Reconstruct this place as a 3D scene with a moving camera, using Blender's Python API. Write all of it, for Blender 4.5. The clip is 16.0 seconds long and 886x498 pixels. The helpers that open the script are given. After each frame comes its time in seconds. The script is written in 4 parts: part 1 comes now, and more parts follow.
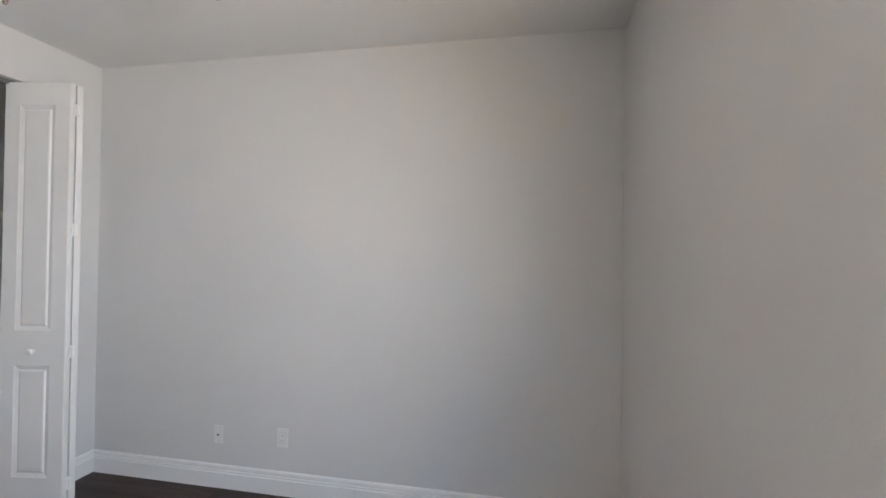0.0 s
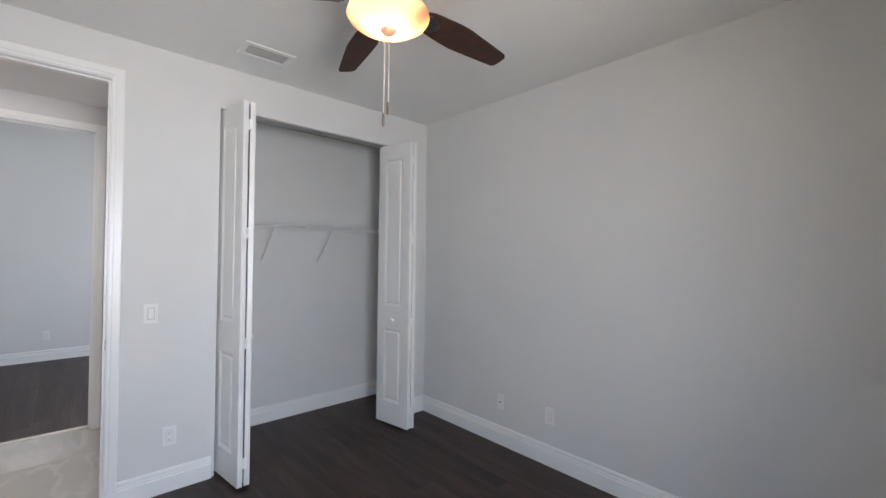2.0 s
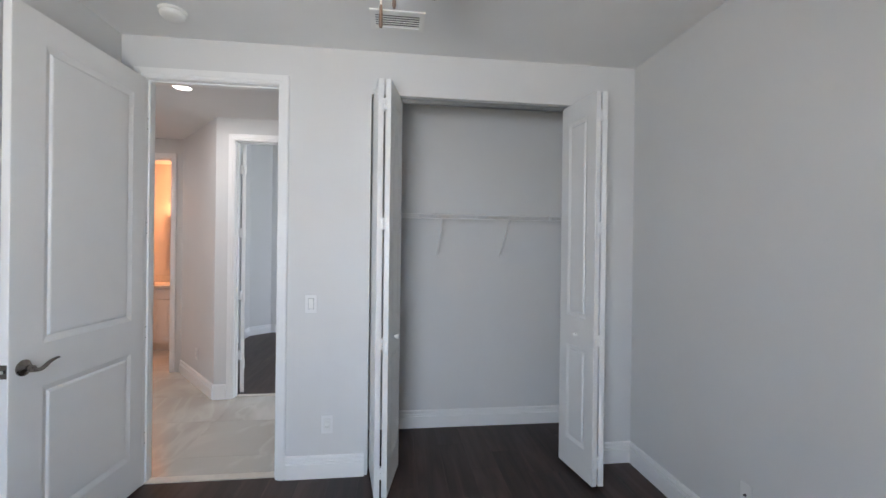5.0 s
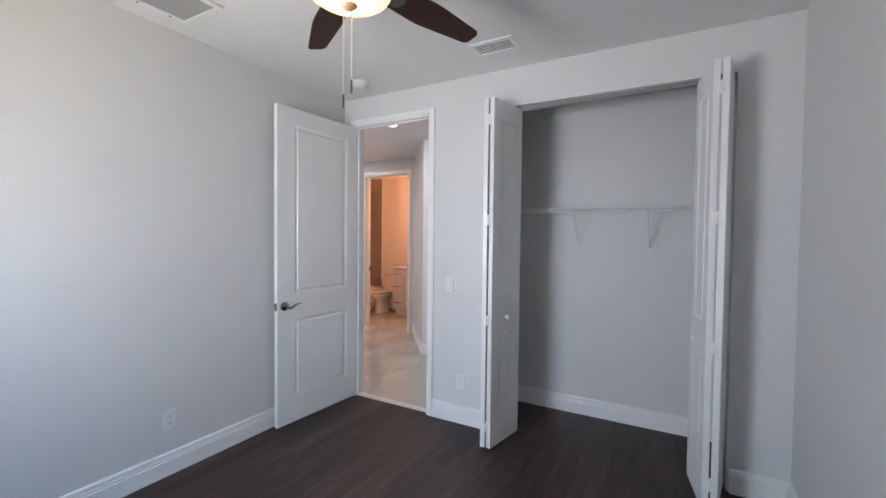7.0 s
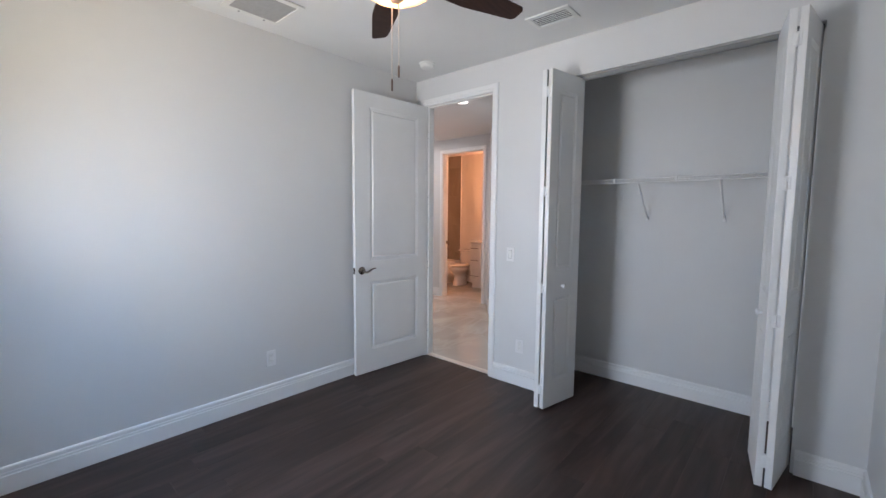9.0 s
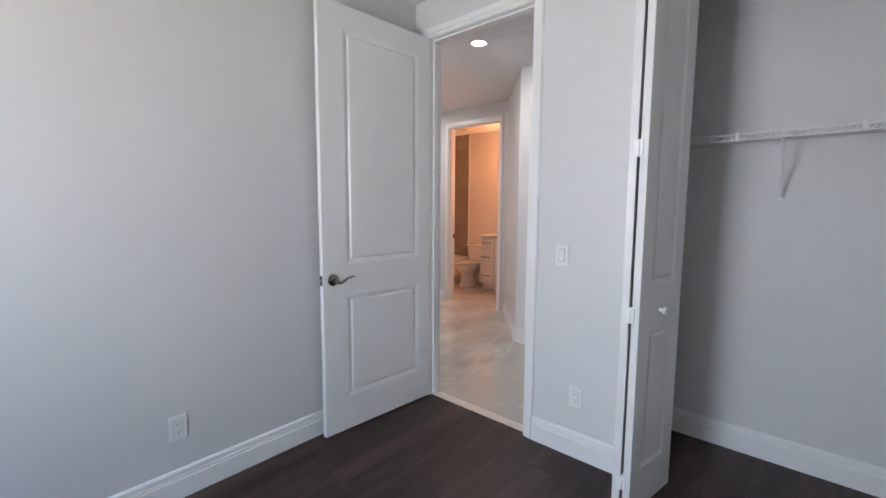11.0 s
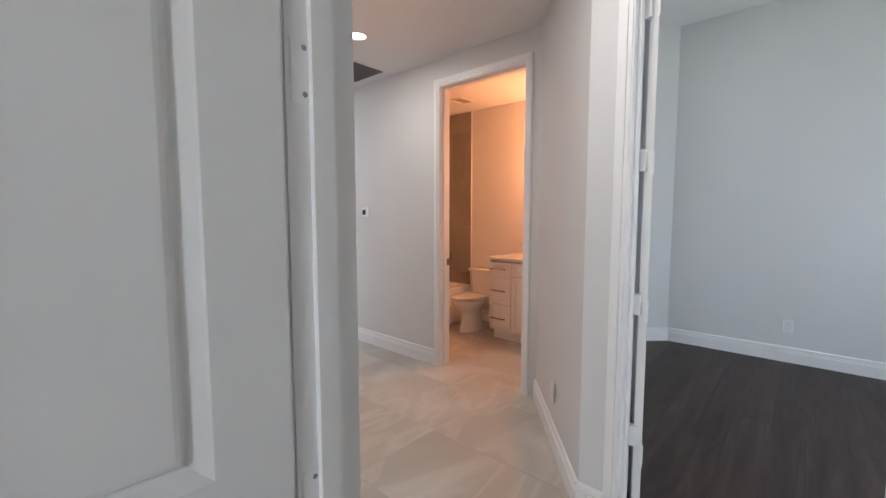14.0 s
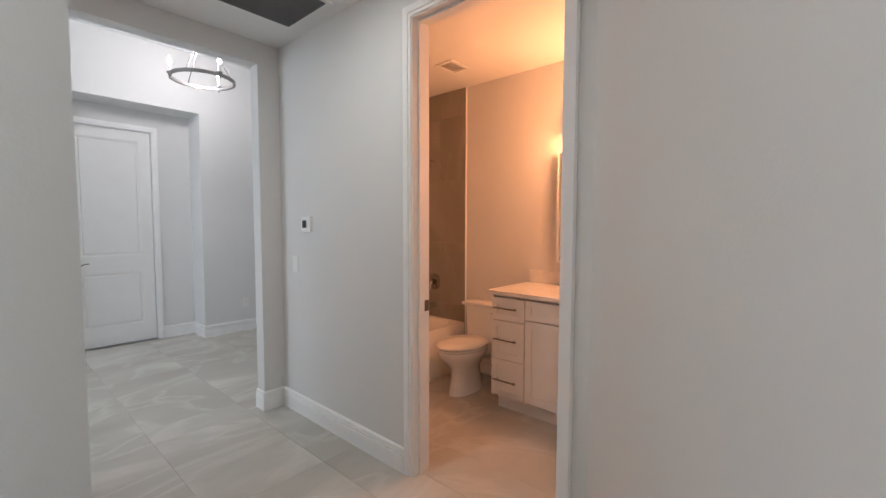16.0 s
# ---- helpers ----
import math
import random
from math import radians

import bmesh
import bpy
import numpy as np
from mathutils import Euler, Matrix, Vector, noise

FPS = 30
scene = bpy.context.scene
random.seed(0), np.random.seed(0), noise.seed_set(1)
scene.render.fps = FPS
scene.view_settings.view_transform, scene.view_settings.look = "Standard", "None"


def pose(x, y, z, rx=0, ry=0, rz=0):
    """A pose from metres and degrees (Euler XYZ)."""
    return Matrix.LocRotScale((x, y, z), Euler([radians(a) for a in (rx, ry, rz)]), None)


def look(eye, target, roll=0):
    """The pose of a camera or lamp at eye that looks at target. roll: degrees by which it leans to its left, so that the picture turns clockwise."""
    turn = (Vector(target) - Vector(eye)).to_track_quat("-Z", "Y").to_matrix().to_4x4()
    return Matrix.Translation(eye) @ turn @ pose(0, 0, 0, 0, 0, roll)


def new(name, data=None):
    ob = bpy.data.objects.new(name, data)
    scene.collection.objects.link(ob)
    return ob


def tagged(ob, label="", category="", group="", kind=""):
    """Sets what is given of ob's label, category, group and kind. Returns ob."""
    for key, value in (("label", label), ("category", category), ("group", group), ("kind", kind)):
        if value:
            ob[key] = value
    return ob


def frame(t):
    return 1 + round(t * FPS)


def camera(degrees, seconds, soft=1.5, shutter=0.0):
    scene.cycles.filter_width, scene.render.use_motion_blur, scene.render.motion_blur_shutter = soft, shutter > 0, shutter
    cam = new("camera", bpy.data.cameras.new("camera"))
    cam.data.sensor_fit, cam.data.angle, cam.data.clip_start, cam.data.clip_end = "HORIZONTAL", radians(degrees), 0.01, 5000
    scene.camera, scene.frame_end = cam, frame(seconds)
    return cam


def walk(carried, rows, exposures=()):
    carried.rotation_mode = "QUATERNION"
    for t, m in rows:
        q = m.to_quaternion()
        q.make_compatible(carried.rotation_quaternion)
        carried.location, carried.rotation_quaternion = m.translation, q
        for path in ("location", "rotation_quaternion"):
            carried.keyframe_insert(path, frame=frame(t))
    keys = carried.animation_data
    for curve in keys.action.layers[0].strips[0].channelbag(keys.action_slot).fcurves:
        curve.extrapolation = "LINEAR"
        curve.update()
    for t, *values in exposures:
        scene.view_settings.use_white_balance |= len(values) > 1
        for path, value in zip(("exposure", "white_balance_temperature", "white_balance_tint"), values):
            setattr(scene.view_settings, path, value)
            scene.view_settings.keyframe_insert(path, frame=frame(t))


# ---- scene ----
cam = camera(94.1, 16.0)
PATH = [
    (0, (0.128, 0.372, 1.485), (-0.229, 2.340, 1.505), 0.8),
    (0.5, (0.272, 0.385, 1.465), (-0.488, 2.234, 1.500), 0.9),
    (1, (0.328, 0.308, 1.458), (-0.744, 1.997, 1.505), 0.45),
    (1.5, (0.318, 0.214, 1.464), (-0.980, 1.734, 1.508), 0.6),
    (2, (0.356, 0.157, 1.468), (-1.116, 1.51, 1.495), 0.7),
    (2.5, (0.381, 0.166, 1.424), (-1.218, 1.367, 1.441), 0.8),
    (3, (0.357, 0.234, 1.38), (-1.338, 1.296, 1.392), 0.8),
    (3.5, (0.275, 0.407, 1.401), (-1.507, 1.315, 1.404), 0.8),
    (3.7, (0.234, 0.479, 1.409), (-1.58, 1.322, 1.416), 0.9),
    (5.8, (-0.035, 1.516, 1.457), (-2.012, 1.217, 1.438), 0.4),
    (6, (-0.016, 1.637, 1.446), (-1.966, 1.193, 1.425), 0.4),
    (6.5, (0.109, 1.879, 1.42), (-1.75, 1.142, 1.401), 0.5),
    (7, (0.235, 2.102, 1.47), (-1.508, 1.124, 1.411), 0.6),
    (7.5, (0.33, 2.272, 1.487), (-1.32, 1.145, 1.4), 0.5),
    (8, (0.362, 2.393, 1.479), (-1.208, 1.16, 1.364), 0.5),
    (8.5, (0.355, 2.425, 1.467), (-1.167, 1.135, 1.322), 0.5),
    (9, (0.285, 2.385, 1.422), (-1.21, 1.067, 1.253), 0.5),
    (9.2, (0.241, 2.324, 1.405), (-1.257, 1.011, 1.223), 0.5),
    (11.5, (-0.867, 1.248, 1.345), (-2.355, -0.072, 1.14), 0.3),
    (12, (-1.153, 0.979, 1.352), (-2.65, -0.331, 1.147), 0.1),
    (12.5, (-1.479, 0.798, 1.35), (-2.967, -0.525, 1.157), 0.2),
    (13, (-1.781, 0.557, 1.346), (-3.265, -0.771, 1.162), -0.0),
    (13.5, (-2.063, 0.313, 1.342), (-3.551, -1.013, 1.172), 0.2),
    (14, (-2.36, 0.115, 1.349), (-3.845, -1.213, 1.184), -0.0),
    (14.5, (-2.666, -0.082, 1.321), (-4.154, -1.411, 1.18), 0.1),
    (15, (-2.957, -0.314, 1.346), (-4.448, -1.639, 1.205), 0.2),
    (15.5, (-3.215, -0.527, 1.366), (-4.709, -1.85, 1.228), 0.1),
    (16, (-3.494, -0.746, 1.372), (-4.994, -2.064, 1.256), 0.1),
]
walk(cam, [(t, look(eye, target, roll)) for t, eye, target, roll in PATH],
     exposures=[(0.0, 0.36, 6950, 23), (1.0, 0.26, 6900, 25), (2.0, 0.05, 6700, 22), (3.5, -0.03, 6600, 20), (6.5, 0.04, 6450, 21),
                (9.0, 0.03, 6400, 22), (11.5, 0.02, 6550, 22), (13.0, -0.17, 6650, 22), (14.5, 0.02, 6600, 17), (15.5, -0.16, 6500, 16), (16.0, -0.09, 6350, 12)])

# ---- world, sun, window light, exposure ----
world = bpy.data.worlds.new("world")
scene.world = world
world.use_nodes = True
wn = world.node_tree.nodes
sky = wn.new("ShaderNodeTexSky")
sky.sky_type = 'NISHITA'
sky.sun_disc = False
sky.sun_elevation = radians(48)
sky.sun_rotation = radians(265)
world.node_tree.links.new(sky.outputs["Color"], wn["Background"].inputs["Color"])
wn["Background"].inputs["Strength"].default_value = 0.1
sun = new("sun", bpy.data.lights.new("sun", 'SUN'))
sun.data.energy, sun.data.angle, sun.data.color = 3.0, radians(0.5), (1.0, 0.95, 0.88)
sun.matrix_world = look((-20, -2, 22), (0, 0, 0))


def area(name, eye, target, w, h, watts, color):
    ob = new(name, bpy.data.lights.new(name, 'AREA'))
    ob.data.shape, ob.data.size, ob.data.size_y = 'RECTANGLE', w, h
    ob.data.energy, ob.data.color = watts, color
    ob.matrix_world = look(eye, target)
    return ob


def bulb_light(name, at, watts, color, radius=0.04):
    ob = new(name, bpy.data.lights.new(name, 'POINT'))
    ob.data.energy, ob.data.color, ob.data.shadow_soft_size = watts, color, radius
    ob.location = at
    return ob


# daylight through the bedroom windows
for name, z, rise, watts, color in (("bedroom_sky_light", 1.56, -1.5, 25, (0.38, 0.67, 1.0)), ("bedroom_ground_light", 1.44, 1.4, 27.5, (1.0, 0.945, 0.72))):
    area(name, (0.84, 0.47, z), (-2.16, 0.95, z + rise), 0.80, 0.9, watts, color).data.spread = radians(150)
for name, z, rise, watts, color in (("second_bedroom_sky_light", 1.58, -1.5, 37, (0.53, 0.71, 1.0)), ("second_bedroom_ground_light", 1.42, 1.6, 24, (0.94, 1.0, 0.74))):
    area(name, (-5.9, 2.52, z), (-4.9, -1.0, z + rise), 1.2, 0.9, watts, color)
# added fill in an unseen, assumed opening to brighten the great room
area("great_room_fill_light", (-1.44, -5.2, 1.6), (-6.0, -5.2, 2.4), 1.8, 2.0, 44, (0.84, 0.93, 1.0))
# lamps
bulb_light("fan_lamp", (-0.929, 1.045, 2.352), 5.0, (1.0, 0.58, 0.30), 0.03)
bulb_light("vanity_lamp", (-6.30, -1.93, 1.98), 36, (1.0, 0.385, 0.15), 0.08)
bulb_light("chandelier_lamp", (-5.03, -5.2, 2.98), 30, (1.0, 0.95, 0.95), 0.12)
for at, watts in (((-3.36, -0.565), 9.0), ((-4.285, -2.45), 7.8)):
    ob = area("downlight_lamp", (*at, 2.652), (*at, 0), 0.11, 0.11, watts, (0.98, 1.0, 0.95))
    ob.data.shape = 'DISK'


# ---- materials ----
def nodes_of(name):
    m = bpy.data.materials.new(name)
    m.use_nodes = True
    return m, m.node_tree.nodes, m.node_tree.links, m.node_tree.nodes["Principled BSDF"]


def noise_tex(n, l, scale, detail=4, stretch=None, rough=0.55):
    tc = n.new("ShaderNodeTexCoord")
    tex = n.new("ShaderNodeTexNoise")
    tex.inputs["Scale"].default_value, tex.inputs["Detail"].default_value = scale, detail
    tex.inputs["Roughness"].default_value = rough
    src = tc.outputs["Object"]
    if stretch:
        mp = n.new("ShaderNodeMapping")
        mp.inputs["Scale"].default_value = stretch
        l.new(src, mp.inputs["Vector"])
        src = mp.outputs["Vector"]
    l.new(src, tex.inputs["Vector"])
    return tex


def ramp(n, l, src, stops):
    r = n.new("ShaderNodeValToRGB")
    while len(r.color_ramp.elements) < len(stops):
        r.color_ramp.elements.new(0.5)
    for e, (p, c) in zip(r.color_ramp.elements, stops):
        e.position, e.color = p, (*c, 1) if len(c) == 3 else c
    l.new(src, r.inputs["Fac"])
    return r


def bump(n, l, b, height, strength, distance):
    bp = n.new("ShaderNodeBump")
    bp.inputs["Strength"].default_value, bp.inputs["Distance"].default_value = strength, distance
    l.new(height, bp.inputs["Height"])
    l.new(bp.outputs["Normal"], b.inputs["Normal"])
    return bp


def plain(name, c, rough=0.5, metal=0.0, vary=0.04, scale=3.0, grain=0.0, grain_scale=250, spec=0.5):
    """A surface with a little tonal drift and fine relief."""
    m, n, l, b = nodes_of(name)
    t = noise_tex(n, l, scale)
    lo = tuple(v * (1 - vary) for v in c)
    hi = tuple(min(1, v * (1 + vary)) for v in c)
    r = ramp(n, l, t.outputs["Fac"], [(0.3, lo), (0.7, hi)])
    l.new(r.outputs["Color"], b.inputs["Base Color"])
    b.inputs["Roughness"].default_value, b.inputs["Metallic"].default_value = rough, metal
    b.inputs["Specular IOR Level"].default_value = spec
    if grain:
        g = noise_tex(n, l, grain_scale, 3)
        bump(n, l, b, g.outputs["Fac"], grain, 0.002)
    return m


WALL = plain("wall_paint", (0.685, 0.685, 0.68), 0.62, vary=0.02, scale=1.3, grain=0.22, grain_scale=140, spec=0.35)
CEIL = plain("ceiling_paint", (0.79, 0.79, 0.785), 0.85, vary=0.02, scale=1.5, grain=0.45, grain_scale=75, spec=0.2)
TRIM = plain("white_semi_gloss", (0.84, 0.84, 0.835), 0.32, vary=0.015, scale=4, grain=0.05, grain_scale=60)
DOOR = plain("door_enamel", (0.80, 0.80, 0.79), 0.38, vary=0.015, scale=5, grain=0.08, grain_scale=90)
PLATE = plain("plate_plastic", (0.79, 0.79, 0.79), 0.30, vary=0.01)
PLASTIC = plain("white_plastic", (0.80, 0.80, 0.78), 0.30, vary=0.01)
# dark colour that stands for the shade inside and behind the vents
DUCT_SHADE = plain("duct_shade", (0.09, 0.09, 0.092), 0.8)
SLOT = plain("dark_slot", (0.03, 0.03, 0.03), 0.6)
NICKEL = plain("brushed_nickel", (0.27, 0.24, 0.215), 0.26, 1.0, vary=0.12, scale=30)
PULLWOOD = plain("brown_pull_wood", (0.13, 0.080, 0.058), 0.4, vary=0.2, scale=60)
CHAIN = plain("pale_bead_chain", (0.80, 0.74, 0.68), 0.45, 0.6, vary=0.03)
CHROME = plain("chrome", (0.75, 0.75, 0.75), 0.08, 1.0, vary=0.02)
STEEL = plain("galvanised_track", (0.30, 0.30, 0.30), 0.45, 0.8, vary=0.08, scale=12)
WIRE = plain("white_coated_wire", (0.80, 0.80, 0.80), 0.4, vary=0.01)
CERAMIC = plain("white_ceramic", (0.82, 0.81, 0.79), 0.08, vary=0.01)
ACRYLIC = plain("tub_enamel", (0.80, 0.79, 0.77), 0.12, vary=0.015)
QUARTZ = plain("pale_quartz", (0.74, 0.72, 0.69), 0.18, vary=0.06, scale=22)
CABINET = plain("cabinet_paint", (0.78, 0.77, 0.75), 0.36, vary=0.02, scale=5)
# grey that paints the shadow line round rockers and sockets
GAP_SHADE = plain("plate_gap_shade", (0.42, 0.42, 0.43), 0.4, vary=0.02)
FILTER = plain("grey_filter", (0.40, 0.40, 0.40), 0.9, vary=0.06, scale=40, grain=0.2, grain_scale=400)
DARKGRILLE = plain("grey_grille", (0.13, 0.13, 0.14), 0.6, vary=0.08, scale=9)
GRASS = plain("grass", (0.07, 0.11, 0.035), 0.9, vary=0.35, scale=2)
MIRROR = plain("mirror_silver", (0.9, 0.9, 0.9), 0.02, 1.0, vary=0.0)
SCREEN = plain("dark_screen", (0.03, 0.035, 0.04), 0.15)
STONE = plain("threshold_stone", (0.62, 0.57, 0.50), 0.3, vary=0.08, scale=18)
BRONZE = plain("dark_metal", (0.16, 0.15, 0.15), 0.3, 1.0, vary=0.1, scale=20)


def plank_material():
    m, n, l, b = nodes_of("dark_wood_plank")
    info = n.new("ShaderNodeObjectInfo")
    tc = n.new("ShaderNodeTexCoord")
    off = n.new("ShaderNodeVectorMath")
    off.operation = 'MULTIPLY_ADD'
    comb = n.new("ShaderNodeCombineXYZ")
    for k in range(3):
        l.new(info.outputs["Random"], comb.inputs[k])
    l.new(comb.outputs[0], off.inputs[0])
    off.inputs[1].default_value = (37.0, 53.0, 11.0)
    l.new(tc.outputs["Object"], off.inputs[2])
    mp = n.new("ShaderNodeMapping")
    mp.inputs["Scale"].default_value = (0.8, 7.0, 7.0)
    l.new(off.outputs[0], mp.inputs["Vector"])
    broad = n.new("ShaderNodeTexNoise")
    broad.inputs["Scale"].default_value, broad.inputs["Detail"].default_value = 1.6, 3
    broad.inputs["Distortion"].default_value = 0.8
    l.new(mp.outputs[0], broad.inputs["Vector"])
    mp2 = n.new("ShaderNodeMapping")
    mp2.inputs["Scale"].default_value = (3.0, 90.0, 90.0)
    l.new(off.outputs[0], mp2.inputs["Vector"])
    fine = n.new("ShaderNodeTexNoise")
    fine.inputs["Scale"].default_value, fine.inputs["Detail"].default_value = 2.0, 5
    l.new(mp2.outputs[0], fine.inputs["Vector"])
    r1 = ramp(n, l, broad.outputs["Fac"], [(0.28, (0.024, 0.0135, 0.0115)), (0.5, (0.044, 0.0265, 0.0225)), (0.72, (0.074, 0.047, 0.040))])
    mix = n.new("ShaderNodeMix")
    mix.data_type, mix.blend_type = 'RGBA', 'MULTIPLY'
    mix.inputs["Factor"].default_value = 0.35
    r2 = ramp(n, l, fine.outputs["Fac"], [(0.3, (0.62, 0.60, 0.58)), (0.7, (1.15, 1.12, 1.1))])
    l.new(r1.outputs["Color"], mix.inputs["A"])
    l.new(r2.outputs["Color"], mix.inputs["B"])
    tone = n.new("ShaderNodeHueSaturation")
    mr = n.new("ShaderNodeMapRange")
    mr.inputs["To Min"].default_value, mr.inputs["To Max"].default_value = 0.82, 1.2
    l.new(info.outputs["Random"], mr.inputs["Value"])
    l.new(mr.outputs[0], tone.inputs["Value"])
    l.new(mix.outputs["Result"], tone.inputs["Color"])
    l.new(tone.outputs[0], b.inputs["Base Color"])
    rr = ramp(n, l, fine.outputs["Fac"], [(0.2, (0.42,) * 3), (0.8, (0.56,) * 3)])
    l.new(rr.outputs["Color"], b.inputs["Roughness"])
    b.inputs["Specular IOR Level"].default_value = 0.38
    bump(n, l, b, fine.outputs["Fac"], 0.12, 0.002)
    return m


def marble_material(name, base, vein, dark, rough, scale=1.0, own=True):
    m, n, l, b = nodes_of(name)
    tc = n.new("ShaderNodeTexCoord")
    src = tc.outputs["Object"]
    if own:
        info = n.new("ShaderNodeObjectInfo")
        comb = n.new("ShaderNodeCombineXYZ")
        for k in range(3):
            l.new(info.outputs["Random"], comb.inputs[k])
        off = n.new("ShaderNodeVectorMath")
        off.operation = 'MULTIPLY_ADD'
        l.new(comb.outputs[0], off.inputs[0])
        off.inputs[1].default_value = (31.0, 47.0, 0.0)
        l.new(src, off.inputs[2])
        src = off.outputs[0]
    mp = n.new("ShaderNodeMapping")
    mp.inputs["Rotation"].default_value = (0, 0, radians(35))
    mp.inputs["Scale"].default_value = (1.0 * scale, 2.0 * scale, 1.0 * scale)
    l.new(src, mp.inputs["Vector"])
    cloud = n.new("ShaderNodeTexNoise")
    cloud.inputs["Scale"].default_value, cloud.inputs["Detail"].default_value = 1.3, 5
    cloud.inputs["Distortion"].default_value = 0.7
    l.new(mp.outputs[0], cloud.inputs["Vector"])
    veins = n.new("ShaderNodeTexNoise")
    veins.inputs["Scale"].default_value, veins.inputs["Detail"].default_value = 1.5, 7
    veins.inputs["Distortion"].default_value = 1.5
    l.new(mp.outputs[0], veins.inputs["Vector"])
    r1 = ramp(n, l, cloud.outputs["Fac"], [(0.3, dark), (0.55, base), (0.75, vein)])
    r2 = ramp(n, l, veins.outputs["Fac"], [(0.445, (0, 0, 0)), (0.5, (1, 1, 1)), (0.53, (0, 0, 0))])
    mix = n.new("ShaderNodeMix")
    mix.data_type = 'RGBA'
    half = n.new("ShaderNodeMath")
    half.operation = 'MULTIPLY'
    half.inputs[1].default_value = 0.24
    l.new(r2.outputs["Color"], half.inputs[0])
    l.new(half.outputs[0], mix.inputs["Factor"])
    l.new(r1.outputs["Color"], mix.inputs["A"])
    mix.inputs["B"].default_value = (*vein, 1)
    l.new(mix.outputs["Result"], b.inputs["Base Color"])
    b.inputs["Roughness"].default_value = rough
    g = noise_tex(n, l, 6, 2)
    bump(n, l, b, g.outputs["Fac"], 0.02, 0.01)
    return m


def blade_material():
    m, n, l, b = nodes_of("dark_walnut_blade")
    t = noise_tex(n, l, 3.0, 5, stretch=(2.0, 26.0, 26.0))
    r = ramp(n, l, t.outputs["Fac"], [(0.3, (0.030, 0.0125, 0.0085)), (0.7, (0.060, 0.025, 0.0175))])
    l.new(r.outputs["Color"], b.inputs["Base Color"])
    b.inputs["Roughness"].default_value = 0.55
    b.inputs["Specular IOR Level"].default_value = 0.3
    return m


def alabaster_material():
    """Thin frosted amber glass that lets its lamp through."""
    m, n, l, b = nodes_of("amber_frosted_glass")
    t = noise_tex(n, l, 14, 4)
    r = ramp(n, l, t.outputs["Fac"], [(0.3, (0.93, 0.72, 0.52)), (0.7, (0.97, 0.79, 0.60))])
    tr = n.new("ShaderNodeBsdfTranslucent")
    l.new(r.outputs["Color"], tr.inputs["Color"])
    b.inputs["Base Color"].default_value = (0.30, 0.21, 0.14, 1)
    b.inputs["Roughness"].default_value = 0.25
    mx = n.new("ShaderNodeMixShader")
    mx.inputs[0].default_value = 0.6
    l.new(b.outputs[0], mx.inputs[1])
    l.new(tr.outputs[0], mx.inputs[2])
    l.new(mx.outputs[0], n["Material Output"].inputs["Surface"])
    return m


def glow(name, c, strength):
    m, n, l, b = nodes_of(name)
    b.inputs["Base Color"].default_value = (0.9, 0.9, 0.88, 1)
    b.inputs["Emission Color"].default_value = (*c, 1)
    b.inputs["Emission Strength"].default_value = strength
    return m


def glass_material():
    m, n, l, b = nodes_of("clear_glass")
    b.inputs["Transmission Weight"].default_value = 1.0
    b.inputs["Roughness"].default_value = 0.0
    b.inputs["IOR"].default_value = 1.45
    return m


PLANK = plank_material()
TILE = marble_material("polished_marble_tile", (0.49, 0.468, 0.42), (0.74, 0.72, 0.68), (0.41, 0.385, 0.335), 0.07, 0.40)
TILE.node_tree.nodes["Principled BSDF"].inputs["Specular IOR Level"].default_value = 0.85
SURROUND = marble_material("bath_wall_tile", (0.27, 0.245, 0.21), (0.33, 0.305, 0.265), (0.235, 0.21, 0.18), 0.22, 0.6)
GROUT = plain("grout", (0.46, 0.43, 0.39), 0.85, vary=0.08, scale=20)
SUBFLOOR = plain("seam_dark", (0.028, 0.019, 0.016), 0.8)
BLADE = blade_material()
BOWL = alabaster_material()
GLASS = glass_material()
BULB = glow("lit_bulb", (1.0, 0.90, 0.78), 14)
WARMBULB = glow("lit_warm_shade", (1.0, 0.55, 0.25), 6)
FANBULB = glow("lit_fan_bulb", (1.0, 0.70, 0.45), 3)
# the bowl lamp's warm reflection is part of this metal's colour
FINIAL = plain("lamplit_satin_metal", (0.74, 0.48, 0.33), 0.45, 0.35, vary=0.05, scale=20)
SATIN = plain("satin_nickel_ring", (0.30, 0.29, 0.285), 0.38, 1.0, vary=0.05, scale=20)
LENS = glow("lit_lens", (1.0, 0.93, 0.84), 6)


# ---- mesh helpers ----
def mesh_of(name, bm, mat):
    bmesh.ops.recalc_face_normals(bm, faces=bm.faces)
    me = bpy.data.meshes.new(name)
    bm.to_mesh(me)
    bm.free()
    me.materials.append(mat)
    return me


def part(name, bm, mat, parent=None, label=""):
    ob = new(name, mesh_of(name, bm, mat) if isinstance(bm, bmesh.types.BMesh) else bm)
    if parent:
        ob.parent = parent
    if label:
        tagged(ob, label)
    return ob


def smooth(ob, angle=40):
    for p in ob.data.polygons:
        p.use_smooth = True
    ob.data.set_sharp_from_angle(angle=radians(angle))
    return ob


def thing(name, label, category, m=None, group="", kind=""):
    ob = new(name)
    ob.empty_display_size = 0.1
    tagged(ob, label, category, group, kind)
    if m is not None:
        ob.matrix_world = m
    return ob


def structure(name, bm, mat, label, category):
    return tagged(part(name, bm, mat), label, category, "", "structure")


